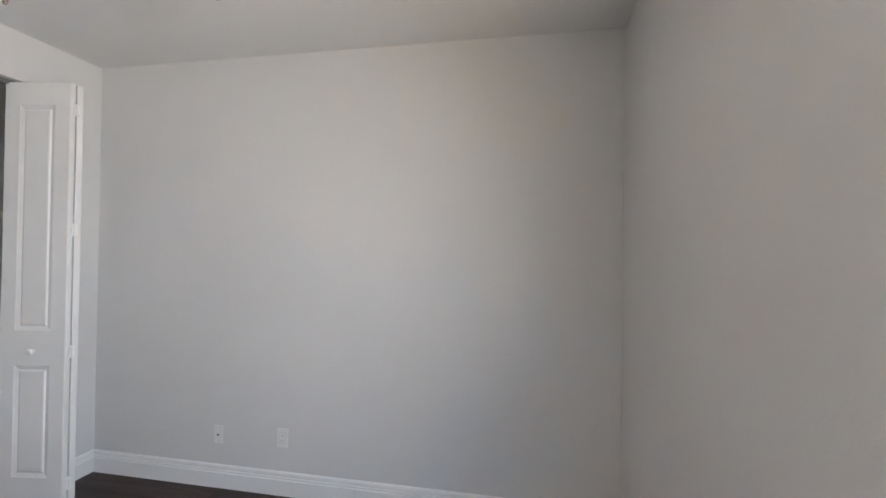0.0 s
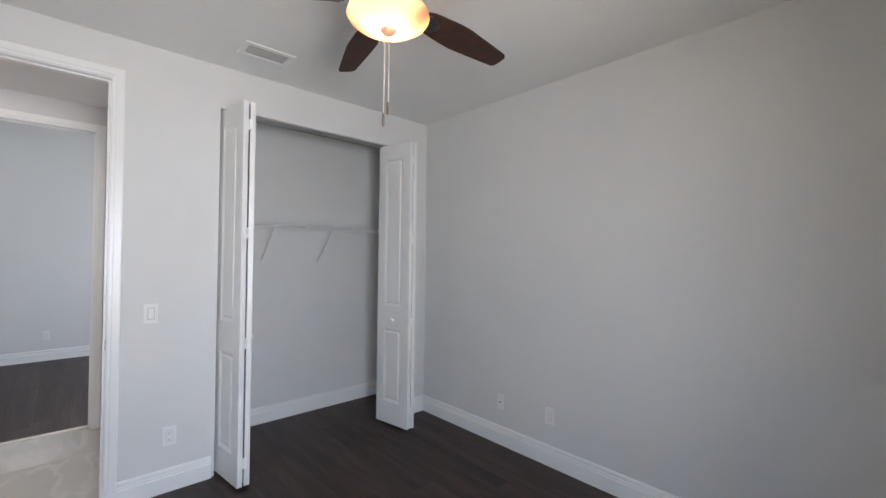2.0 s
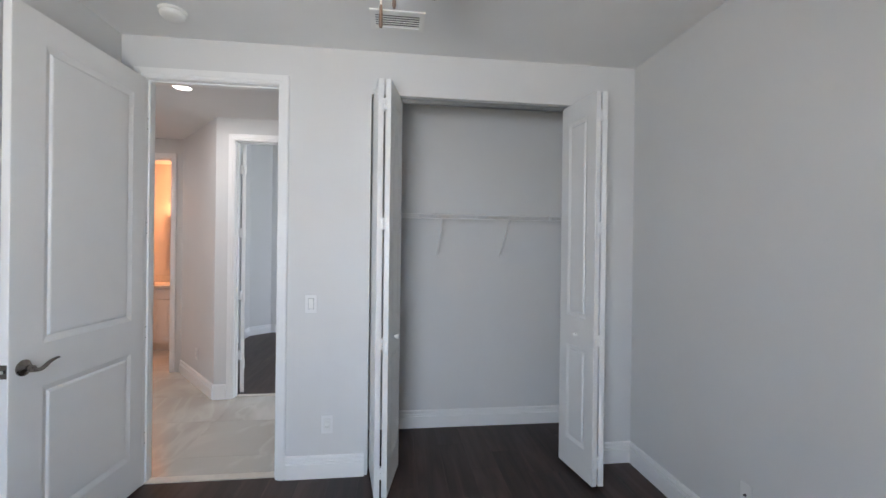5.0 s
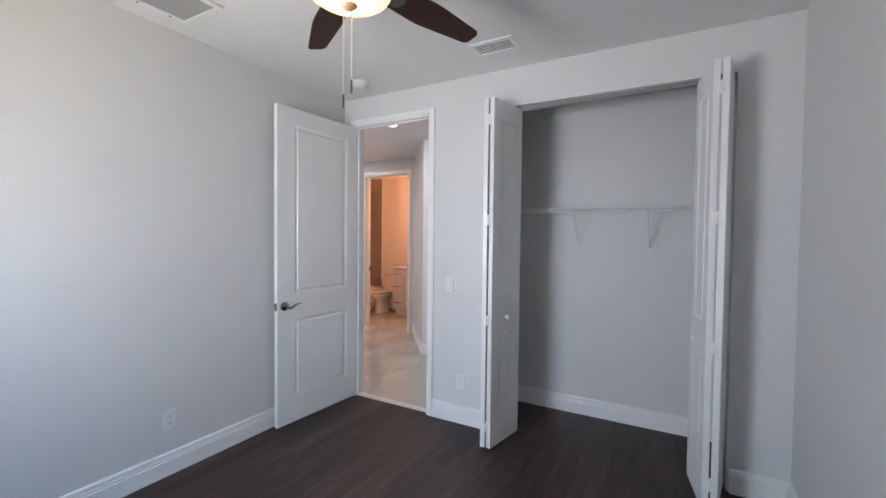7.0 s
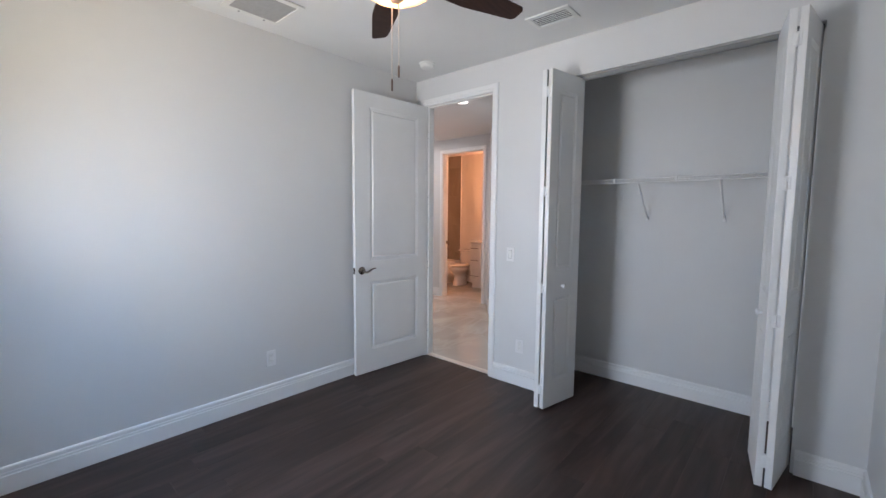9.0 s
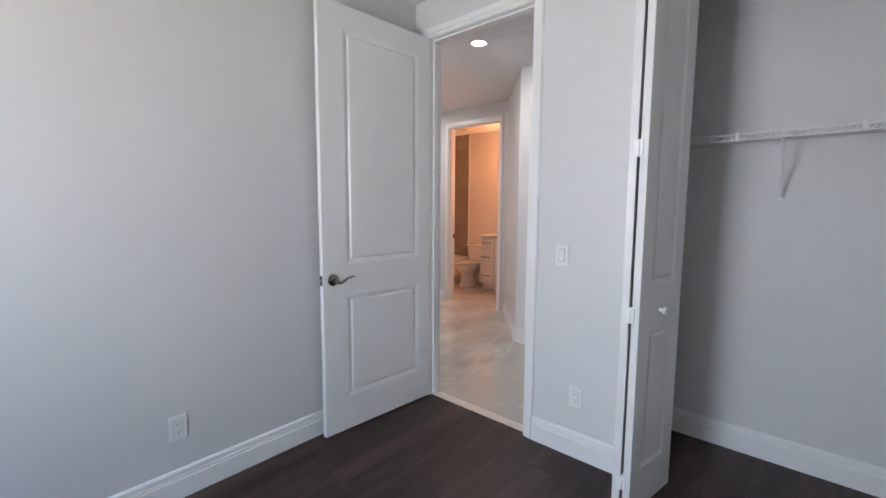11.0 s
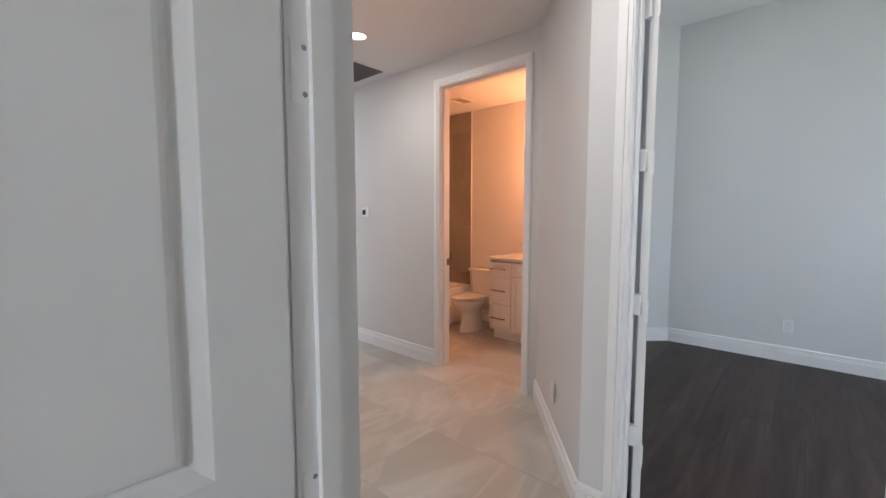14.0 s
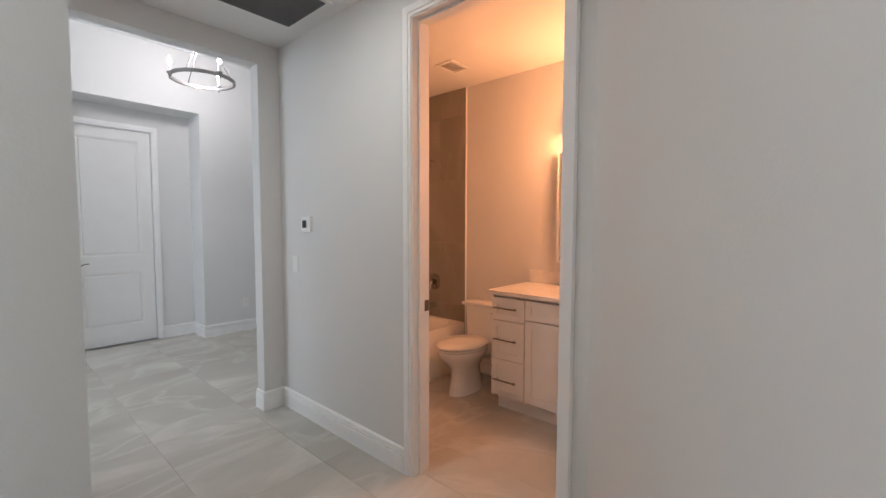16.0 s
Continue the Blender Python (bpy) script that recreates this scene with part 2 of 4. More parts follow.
def add_box(bm, x0, x1, y0, y1, z0, z1, bevel=0.0):
    made = bmesh.ops.create_cube(bm, size=1.0)["verts"]
    for v in made:
        v.co = Vector((x0 + (v.co.x + 0.5) * (x1 - x0), y0 + (v.co.y + 0.5) * (y1 - y0), z0 + (v.co.z + 0.5) * (z1 - z0)))
    if bevel:
        edges = {e for v in made for e in v.link_edges}
        bmesh.ops.bevel(bm, geom=list(edges), offset=bevel, segments=2, affect='EDGES', profile=0.6)
    return bm


def box(x0, x1, y0, y1, z0, z1, bevel=0.0):
    return add_box(bmesh.new(), min(x0, x1), max(x0, x1), min(y0, y1), max(y0, y1), z0, z1, bevel)


def loft(bm, rings, cap=True, close=False):
    """Joins rings of equally many points by faces."""
    rows = [[bm.verts.new(p) for p in ring] for ring in rings]
    k = len(rows[0])
    pairs = list(zip(rows, rows[1:])) + ([(rows[-1], rows[0])] if close else [])
    for a, b in pairs:
        for i in range(k):
            bm.faces.new((a[i], a[(i + 1) % k], b[(i + 1) % k], b[i]))
    if cap and not close:
        bm.faces.new(rows[0][::-1])
        bm.faces.new(rows[-1])
    return bm


def lathe(profile, seg=24, m=None, cap=True):
    """Turns (radius, height) points round z."""
    bm = bmesh.new()
    rings = [[Vector((r * math.cos(2 * math.pi * i / seg), r * math.sin(2 * math.pi * i / seg), z)) for i in range(seg)] for r, z in profile]
    loft(bm, rings, cap)
    if m is not None:
        bmesh.ops.transform(bm, matrix=m, verts=bm.verts)
    return bm


def add_tube(bm, pts, radii, seg=8, flat=1.0):
    """A tube along points; flat squeezes it across."""
    pts = [Vector(p) for p in pts]
    rings = []
    for i, p in enumerate(pts):
        d = (pts[min(i + 1, len(pts) - 1)] - pts[max(i - 1, 0)]).normalized()
        side = d.cross(Vector((0, 0, 1)))
        side = side.normalized() if side.length > 1e-4 else Vector((1, 0, 0))
        up = side.cross(d)
        r = radii[i] if isinstance(radii, (list, tuple)) else radii
        rings.append([p + side * (r * math.cos(2 * math.pi * k / seg)) + up * (r * flat * math.sin(2 * math.pi * k / seg)) for k in range(seg)])
    return loft(bm, rings)


def wall(name, along, f0, f1, a0, a1, z0, z1, label, openings=()):
    """An upright wall with rectangular openings (b0, b1, bottom, top). along: the axis it runs on; f0, f1: its two faces."""
    bm = bmesh.new()

    def piece(b0, b1, c0, c1):
        if b1 - b0 > 1e-4 and c1 - c0 > 1e-4:
            if along == "x":
                add_box(bm, b0, b1, f0, f1, c0, c1)
            else:
                add_box(bm, f0, f1, b0, b1, c0, c1)
    at = a0
    for b0, b1, c0, c1 in sorted(openings):
        piece(at, b0, z0, z1)
        piece(b0, b1, z0, c0)
        piece(b0, b1, c1, z1)
        at = b1
    piece(at, a1, z0, z1)
    return structure(name, bm, WALL, label, "wall")


BASE = [(d, z * 1.04) for d, z in ((0, 0), (0.018, 0), (0.018, 0.087), (0.017, 0.0895), (0.010, 0.0905), (0.0095, 0.0960), (0.0150, 0.0975), (0.0145, 0.1045), (0.0085, 0.1055), (0.0080, 0.1110), (0.0130, 0.1125), (0.0125, 0.126), (0.0085, 0.1325), (0, 0.135))]


def baseboard(p0, p1, out):
    """A moulded board from p0 to p1 (x, y) on a wall, standing out towards the unit vector out."""
    bm = bmesh.new()
    rings = [[Vector((p[0] + out[0] * d, p[1] + out[1] * d, z)) for d, z in BASE] for p in (p0, p1)]
    loft(bm, rings)
    return structure("baseboard", bm, TRIM, "white moulded baseboard along the foot of the wall", "baseboard")


def casing_bm(along, face, out, b0, b1, top, w=0.062, t=0.017):
    """The three sides of a stepped casing round an opening on the wall face."""
    bm = bmesh.new()

    def piece(a0, a1, z0, z1, d0, d1):
        lo, hi = sorted((face + out * d0, face + out * d1))
        if along == "y":
            add_box(bm, lo, hi, a0, a1, z0, z1, 0.002)
        else:
            add_box(bm, a0, a1, lo, hi, z0, z1, 0.002)
    for d, inner, outer in ((t * 0.6, 0.005, w), (t, 0.022, w - 0.004)):
        piece(b0 - outer, b0 - inner, 0, top + outer, 0, d)
        piece(b1 + inner, b1 + outer, 0, top + outer, 0, d)
        piece(b0 - inner, b1 + inner, top + inner, top + outer, 0, d)
    return bm


def jamb_bm(along, f0, f1, b0, b1, top, t=0.019):
    """The lining of a doorway with its stops."""
    bm = bmesh.new()
    mid = (f0 + f1) / 2

    def piece(lo, hi, a0, a1, z0, z1):
        if along == "y":
            add_box(bm, lo, hi, a0, a1, z0, z1)
        else:
            add_box(bm, a0, a1, lo, hi, z0, z1)
    e = 0.002
    piece(f0 - e, f1 + e, b0 - t, b0, 0, top + t)
    piece(f0 - e, f1 + e, b1, b1 + t, 0, top + t)
    piece(f0 - e, f1 + e, b0, b1, top, top + t)
    piece(mid - 0.015, mid + 0.02, b0, b0 + 0.011, 0, top - 0.001)
    piece(mid - 0.015, mid + 0.02, b1 - 0.011, b1, 0, top - 0.001)
    piece(mid - 0.015, mid + 0.02, b0 + 0.011, b1 - 0.011, top - 0.011, top - 0.001)
    return bm


def panel_slab(w, h, t, panels, slope=0.020, deep=0.0105, ease=0.003):
    """A moulded door leaf: x 0..w, z 0..h, faces at y +-t/2, with raised panels (x0, x1, z0, z1) on both faces and eased upright edges."""
    bm = bmesh.new()
    xs = sorted({ease, w - ease, *(v for p in panels for v in p[:2])})
    zs = sorted({0.0, h, *(v for p in panels for v in p[2:])})
    for s in (-1, 1):
        y = s * t / 2
        for x0, x1 in zip(xs, xs[1:]):
            for z0, z1 in zip(zs, zs[1:]):
                if any(p[0] - 1e-6 <= x0 and x1 <= p[1] + 1e-6 and p[2] - 1e-6 <= z0 and z1 <= p[3] + 1e-6 for p in panels):
                    continue
                bm.faces.new([bm.verts.new(c) for c in ((x0, y, z0), (x1, y, z0), (x1, y, z1), (x0, y, z1))])
        for x0, x1, z0, z1 in panels:
            steps = [(0, 0), (0.004, 0.002), (slope, deep * 0.75), (slope + 0.006, deep), (slope + 0.009, deep), (slope + 0.015, 0.003), (slope + 0.021, 0.0015)]
            rings = [[bm.verts.new((x0 + i, y - s * d, z0 + i)), bm.verts.new((x1 - i, y - s * d, z0 + i)),
                      bm.verts.new((x1 - i, y - s * d, z1 - i)), bm.verts.new((x0 + i, y - s * d, z1 - i))] for i, d in steps]
            for a, b in zip(rings, rings[1:]):
                for k in range(4):
                    bm.faces.new((a[k], a[(k + 1) % 4], b[(k + 1) % 4], b[k]))
            bm.faces.new(rings[-1])
    a, c, k = t / 2, ease, ease * 0.3
    rim = [(c, -a), (w - c, -a), (w - k, -a + k), (w, -a + c), (w, a - c), (w - k, a - k), (w - c, a), (c, a), (k, a - k), (0, a - c), (0, -a + c), (k, -a + k)]
    for z in (0, h):
        bm.faces.new([bm.verts.new((x, y, z)) for x, y in rim])
    for p, q in zip(rim, rim[1:] + rim[:1]):
        if p[1] != q[1] or abs(p[1]) != a:
            bm.faces.new([bm.verts.new(v) for v in ((*p, 0), (*q, 0), (*q, h), (*p, h))])
    bmesh.ops.remove_doubles(bm, verts=bm.verts, dist=1e-5)
    return bm


def clip_poly(poly, a, b, c):
    """The part of a convex polygon where a*x + b*y <= c."""
    out = []
    for (x0, y0), (x1, y1) in zip(poly, poly[1:] + poly[:1]):
        d0, d1 = a * x0 + b * y0 - c, a * x1 + b * y1 - c
        if d0 <= 0:
            out.append((x0, y0))
        if d0 * d1 < 0:
            u = d0 / (d0 - d1)
            out.append((x0 + u * (x1 - x0), y0 + u * (y1 - y0)))
    return out


def slab_piece(poly, z0, z1, gap, chamfer):
    """A flat piece over a convex polygon, drawn in by gap, with a chamfered top edge, round its own middle."""
    cx, cy = sum(p[0] for p in poly) / len(poly), sum(p[1] for p in poly) / len(poly)
    w = max(abs(p[0] - cx) for p in poly)
    d = max(abs(p[1] - cy) for p in poly)

    def ring(off, z):
        return [Vector(((x - cx) * (1 - off / w), (y - cy) * (1 - off / d), z)) for x, y in poly]
    bm = loft(bmesh.new(), [ring(gap, z0), ring(gap, z1 - chamfer), ring(gap + chamfer, z1)])
    return bm, (cx, cy)

# ---- setting: walls, ceilings, floors ----
TOP = 3.45
wall("wall_west", "y", -2.755, -2.65, -0.685, 2.69, 0, TOP, "off-white painted wall with the doorway and the closet opening",
     [(-0.449, 0.359, 0, 2.467), (0.905, 2.395, 0, 2.425)])
wall("wall_north", "x", 2.69, 2.81, -3.42, 0.875, 0, TOP, "plain off-white painted wall with two outlets low down")
wall("wall_east", "y", 0.675, 0.875, -0.685, 2.69, 0, TOP, "off-white painted outer wall with one window", [(0.04, 0.90, 0.80, 2.20)])
wall("wall_south", "x", -0.685, -0.565, -2.65, 0.675, 0, TOP, "off-white painted wall behind the open door")
wall("wall_closet_back", "y", -3.42, -3.32, 0.50, 2.69, 0, TOP, "off-white painted back wall of the closet")
wall("wall_closet_side", "x", 0.50, 0.62, -3.32, -2.77, 0, TOP, "off-white painted side wall of the closet")
wall("wall_hall_north", "x", 0.50, 0.62, -4.10, -3.42, 0, TOP, "off-white painted end wall of the hallway")
wall("wall_hall_east", "y", -2.77, -2.65, -1.805, -0.685, 0, TOP, "off-white painted hallway wall")
wall("wall_hall_nook", "x", -1.805, -1.685, -3.614, -2.77, 0, TOP, "off-white painted hallway wall ending in an outer corner")
wall("wall_hall_side", "y", -3.614, -3.494, -3.81, -1.805, 0, TOP, "off-white painted hallway wall leading to the great room")
wall("wall_second_bedroom", "y", -4.22, -4.10, -0.50, 2.62, 0, TOP, "off-white painted hallway wall with the second bedroom doorway", [(-0.459, 0.359, 0, 2.464)])
wall("wall_bath", "y", -5.14, -5.02, -3.81, -1.345, 0, TOP, "off-white painted hallway wall with the bathroom doorway and thermostat",
     [(-2.317, -1.451, 0, 2.449)])
wall("wall_great_opening", "x", -3.81, -3.70, -5.02, -3.614, 0, TOP, "off-white painted wall with the wide opening to the great room", [(-4.865, -3.614, 0, 2.506)])

# the slanted hallway wall between the two doorways
bm = bmesh.new()
foot = [(-4.10, -0.615), (-4.10, -0.50), (-4.22, -0.50), (-5.14, -1.20), (-5.14, -1.345), (-5.02, -1.345)]
loft(bm, [[Vector((x, y, z)) for x, y in foot] for z in (0, TOP)])
structure("wall_slanted", bm, WALL, "off-white painted hallway wall running at a slant", "wall")

wall("wall_second_bedroom_west", "y", -7.35, -7.23, -1.37, 2.62, 0, TOP, "off-white painted second bedroom wall with an outlet")
wall("wall_second_bedroom_south", "x", -1.37, -1.25, -7.23, -5.14, 0, TOP, "off-white painted second bedroom side wall")
wall("wall_second_bedroom_north", "x", 2.50, 2.62, -7.23, -4.22, 0, TOP, "off-white painted second bedroom wall with a window", [(-6.55, -5.25, 0.85, 2.15)])
bm = loft(bmesh.new(), [[Vector((x, y, z)) for x, y in ((-6.97, -1.252), (-7.228, -1.252), (-7.228, -0.99))] for z in (0, TOP)])
structure("wall_second_bedroom_corner", bm, WALL, "off-white painted angled corner in the second bedroom", "wall")
wall("wall_bath_back", "y", -6.70, -6.58, -4.02, -1.37, 0, TOP, "painted bathroom wall behind the vanity and toilet")
wall("wall_bath_south", "x", -4.02, -3.90, -6.58, -5.14, 0, TOP, "bathroom end wall behind the tub")
wall("wall_great_far", "x", -6.69, -6.19, -7.60, -5.31, 0, TOP, "tall white painted great room wall beside the alcove")
wall("wall_great_alcove", "x", -6.69, -6.55, -5.31, -3.70, 0, TOP, "white painted back of the door alcove", [(-4.93, -4.10, 0, 2.459)])
wall("wall_great_over_alcove", "x", -6.55, -6.19, -5.31, -3.70, 2.68, TOP, "white painted wall above the door alcove")
wall("wall_great_far_east", "x", -6.69, -6.19, -3.70, -1.50, 0, TOP, "tall white painted great room wall")
wall("wall_great_west", "y", -7.72, -7.60, -6.69, -3.73, 0, TOP, "white painted great room wall")
wall("wall_great_north", "x", -3.85, -3.73, -7.60, -5.14, 0, TOP, "white painted great room wall beside the bathroom")
wall("wall_great_north_east", "x", -3.85, -3.73, -3.494, -1.50, 0, TOP, "white painted great room wall beside the hallway")
wall("wall_great_east", "y", -1.50, -1.30, -6.69, -3.73, 0, TOP, "white painted outer wall of the great room, unseen, with an added window opening", [(-6.15, -4.25, 0.55, 2.65)])


def ceiling(name, x0, x1, y0, y1, z, label):
    return structure(name, box(x0, x1, y0, y1, z, z + 0.08), CEIL, label, "ceiling")


ceiling("ceiling_bedroom", -3.40, 0.78, -0.64, 2.75, 2.699, "white textured bedroom ceiling")
ceiling("ceiling_hall", -5.08, -2.70, -3.76, 0.55, 2.66, "white textured hallway ceiling")
ceiling("ceiling_bath", -6.64, -5.09, -3.96, -1.31, 2.65, "white textured bathroom ceiling")
ceiling("ceiling_great", -7.66, -1.40, -6.62, -3.78, 3.36, "high white great room ceiling")
ceiling("ceiling_second_bedroom", -7.29, -4.16, -1.30, 2.56, 3.26, "high white second bedroom ceiling")

ground = structure("ground", box(-400, 400, -400, 400, -0.35, -0.20), GRASS, "mown grass round the house", "ground")
structure("foundation", box(-7.72, 0.87, -6.69, 2.81, -0.24, -0.0125), GROUT, "grey slab under the floors", "floor")

# door linings, casings and thresholds
for name, along, f0, f1, b0, b1, top in (("door_frame_bedroom", "y", -2.755, -2.65, -0.43, 0.34, 2.448), ("door_frame_second_bedroom", "y", -4.22, -4.10, -0.44, 0.34, 2.445),
                                         ("door_frame_bath", "y", -5.14, -5.02, -2.298, -1.47, 2.43), ("door_frame_great", "x", -6.69, -6.55, -4.91, -4.12, 2.44)):
    structure(name, jamb_bm(along, f0, f1, b0, b1, top), TRIM, "white painted door lining with stops", "door frame")
    for face, out in ((f0, -1), (f1, 1)):
        if name == "door_frame_great" and out < 0:
            continue
        structure("trim", casing_bm(along, face, out, b0, b1, top), TRIM, "white stepped door casing", "trim")
structure("threshold", box(-2.735, -2.672, -0.43, 0.34, -0.004, 0.007, 0.002), STONE, "pale stone threshold strip in the doorway", "threshold")
structure("threshold", box(-4.20, -4.145, -0.44, 0.34, -0.004, 0.007, 0.002), STONE, "pale stone threshold strip in the second bedroom doorway", "threshold")

structure("threshold", box(-4.91, -4.12, -6.62, -6.54, -0.002, 0.011, 0.002), STEEL, "dull metal threshold under the closed door", "threshold")

# baseboards
for p0, p1, out in (((-2.65, 0.402), (-2.65, 0.885), (1, 0)), ((-2.65, 2.41), (-2.65, 2.69), (1, 0)), ((-2.65, 2.69), (0.675, 2.69), (0, -1)),
                    ((0.675, -0.565), (0.675, 2.69), (-1, 0)), ((-2.65, -0.565), (0.675, -0.565), (0, 1)), ((-3.32, 0.62), (-3.32, 2.69), (1, 0)),
                    ((-3.32, 0.62), (-2.77, 0.62), (0, 1)), ((-3.32, 2.69), (-2.65, 2.69), (0, -1)),
                    ((-4.10, -0.617), (-4.10, -0.502), (1, 0)), ((-5.02, -3.70), (-5.02, -2.362), (1, 0)), ((-5.02, -3.70), (-4.8495, -3.70), (0, 1)), ((-4.865, -3.81), (-4.865, -3.6845), (1, 0)),
                    ((-3.63, -1.685), (-2.77, -1.685), (0, 1)), ((-3.614, -3.70), (-3.614, -1.669), (-1, 0)), ((-2.77, -1.685), (-2.77, -0.492), (-1, 0)), ((-4.10, 0.50), (-2.77, 0.50), (0, -1)),
                    ((-7.23, -0.98), (-7.23, 2.50), (1, 0)), ((-6.98, -1.25), (-5.10, -1.25), (0, 1)), ((-7.60, -6.19), (-5.31, -6.19), (0, 1)),
                    ((-5.31, -6.55), (-5.31, -6.174), (1, 0)), ((-5.31, -6.55), (-4.972, -6.55), (0, 1)), ((-6.58, -3.15), (-6.58, -2.49), (1, 0))):
    baseboard(p0, p1, out)
baseboard((-4.104, -0.619), (-5.02, -1.345), (0.6137, -0.7896))
baseboard((-6.97, -1.252), (-7.228, -0.99), (0.712, 0.702))

# windows that let the daylight in; the great room one is added out of view
def window(name, along, f0, f1, b0, b1, z0, z1, label):
    w = thing(name, label, "window", kind="structure")
    mid = (f0 + f1) / 2

    def bar(lo, hi, a0, a1, c0, c1, bevel=0.003):
        return box(lo, hi, a0, a1, c0, c1, bevel) if along == "y" else box(a0, a1, lo, hi, c0, c1, bevel)
    for nm, a0, a1, c0, c1 in (("window_frame", b0, b0 + 0.05, z0, z1), ("window_frame", b1 - 0.05, b1, z0, z1),
                               ("window_frame", b0 + 0.05, b1 - 0.05, z0, z0 + 0.05), ("window_frame", b0 + 0.05, b1 - 0.05, z1 - 0.05, z1),
                               ("window_rail", b0 + 0.05, b1 - 0.05, (z0 + z1) / 2 - 0.02, (z0 + z1) / 2 + 0.02)):
        part(nm, bar(mid + 0.02, mid + 0.07, a0, a1, c0, c1), TRIM, w)
    for c0, c1 in ((z0 + 0.05, (z0 + z1) / 2 - 0.02), ((z0 + z1) / 2 + 0.02, z1 - 0.05)):
        pane = part("pane", bar(mid + 0.042, mid + 0.048, b0 + 0.05, b1 - 0.05, c0, c1, 0), GLASS, w)
        pane.visible_shadow = False
    return w


window("window_1", "y", 0.675, 0.875, 0.04, 0.90, 0.80, 2.20, "white framed single-hung window over a stone sill")
window("window_2", "x", 2.50, 2.62, -6.55, -5.25, 0.85, 2.15, "white framed second bedroom window")
window("window_3", "y", -1.50, -1.30, -6.15, -4.25, 0.55, 2.65, "wide white framed window, unseen and added to light the great room")
structure("window_sill", box(0.64, 0.76, 0.02, 0.92, 0.776, 0.804, 0.004), STONE, "pale stone window sill", "window sill")


# ---- doors ----
def lever(parent, m, label):
    """A lever handle on a round rose; the lever runs along local x, the rose stands along local z."""
    rose = part("rose", lathe([(0.034, 0), (0.034, 0.006), (0.028, 0.012), (0.016, 0.015), (0.0115, 0.02), (0.0115, 0.045)], 24, m), NICKEL, parent, label)
    smooth(rose)
    pts, rad = [], []
    for k in range(15):
        u = k / 14
        pts.append(m @ Vector((-0.012 + 0.128 * u, 0.016 * math.sin(1.9 * u * u) - 0.011 * math.sin(math.pi * min(1, u / 0.6)) - 0.004 * (1 - u), 0.045 + 0.004 * math.sin(u * 3))))
        rad.append(0.0125 - 0.006 * u + (0.002 if k == 0 else 0))
    grip = part("lever", add_tube(bmesh.new(), pts, rad, 12, 0.75), NICKEL, parent, label)
    smooth(grip, 60)


def hinge_bm(x, y, z):
    bm = bmesh.new()
    add_box(bm, x - 0.028, x - 0.002, y - 0.0015, y + 0.0015, z - 0.045, z + 0.045)
    for k in range(5):
        loft(bm, [[Vector((x + 0.006 * math.cos(a * math.pi / 4), y + 0.006 * math.sin(a * math.pi / 4), z - 0.045 + 0.018 * k + e)) for a in range(8)] for e in (0.001, 0.017)])
    return bm


LEAF = [(0.112, 0.688, 0.205, 0.815), (0.112, 0.688, 1.005, 2.312)]


def passage_door(name, m, label, handle=True, w=0.80, hinge_mat=NICKEL, panels=None):
    d = thing(name, label, "door", m, kind="structure")
    sx = w / 0.80
    part("door_leaf", panel_slab(w, 2.43, 0.035, panels or [(a * sx, b * sx, z0, z1) for a, b, z0, z1 in LEAF]), DOOR, d)
    if handle:
        lever(d, Matrix.Translation((w - 0.063, 0.0175, 0.918)) @ Matrix(((-1, 0, 0, 0), (0, 0, 1, 0), (0, 1, 0, 0), (0, 0, 0, 1))), "brushed nickel lever handle")
        part("latch_plate", box(w - 0.0005, w + 0.0015, -0.013, 0.013, 0.89, 0.946, 0.0005), NICKEL, d, "nickel latch plate")
        part("latch_bolt", box(w, w + 0.010, -0.006, 0.006, 0.912, 0.926, 0.002), CHROME, d)
    for z in (0.28, 0.92, 1.55, 2.18):
        part("hinge", hinge_bm(0.0, -0.016, z), hinge_mat, d)
    return d


passage_door("door_1", pose(-2.642, -0.440, 0.012, 0, 0, -3.5), "white two-panel door standing open against the wall", True, 0.81,
             panels=[(0.104, 0.656, 0.202, 0.813), (0.104, 0.656, 1.001, 2.309)])
passage_door("door_2", pose(-4.236, -0.408, 0.012, 0, 0, 200.5), "white two-panel second bedroom door standing open", False, 0.77, TRIM)
passage_door("door_3", pose(-4.905, -6.60, 0.012), "closed white two-panel door in the great room alcove", True, 0.78)
for z in (0.38, 0.965, 1.575, 2.19):
    part("hinge", box(-4.244, -4.206, -0.442, -0.412, z - 0.045, z + 0.045, 0.002), TRIM, bpy.data.objects["door_frame_second_bedroom"], "white painted hinge")
for y, z, f in ((0.340, 0.93, "door_frame_bedroom"), (-2.298, 0.93, "door_frame_bath")):
    x = -2.69 if f == "door_frame_bedroom" else -5.124
    e = -1 if y > 0 else 1
    part("strike_plate", box(x - 0.016, x + 0.016, y, y + e * 0.002, z - 0.03, z + 0.03, 0.0004), NICKEL, bpy.data.objects[f], "dark nickel strike plate")
for z in (0.28, 0.92, 1.55, 2.18):
    hp = part("hinge_plate", box(-2.72, -2.655, -0.430, -0.4285, z - 0.045, z + 0.045), TRIM, bpy.data.objects["door_frame_bedroom"])
    for x, dz in ((-2.676, -0.032), (-2.690, 0.0), (-2.676, 0.032)):
        part("screw", lathe([(0.0042, 0), (0.0035, 0.0006), (0.0012, 0.0002)], 10, Matrix.Translation((x, -0.4285, z + dz)) @ pose(0, 0, 0, -90)), STEEL, hp)


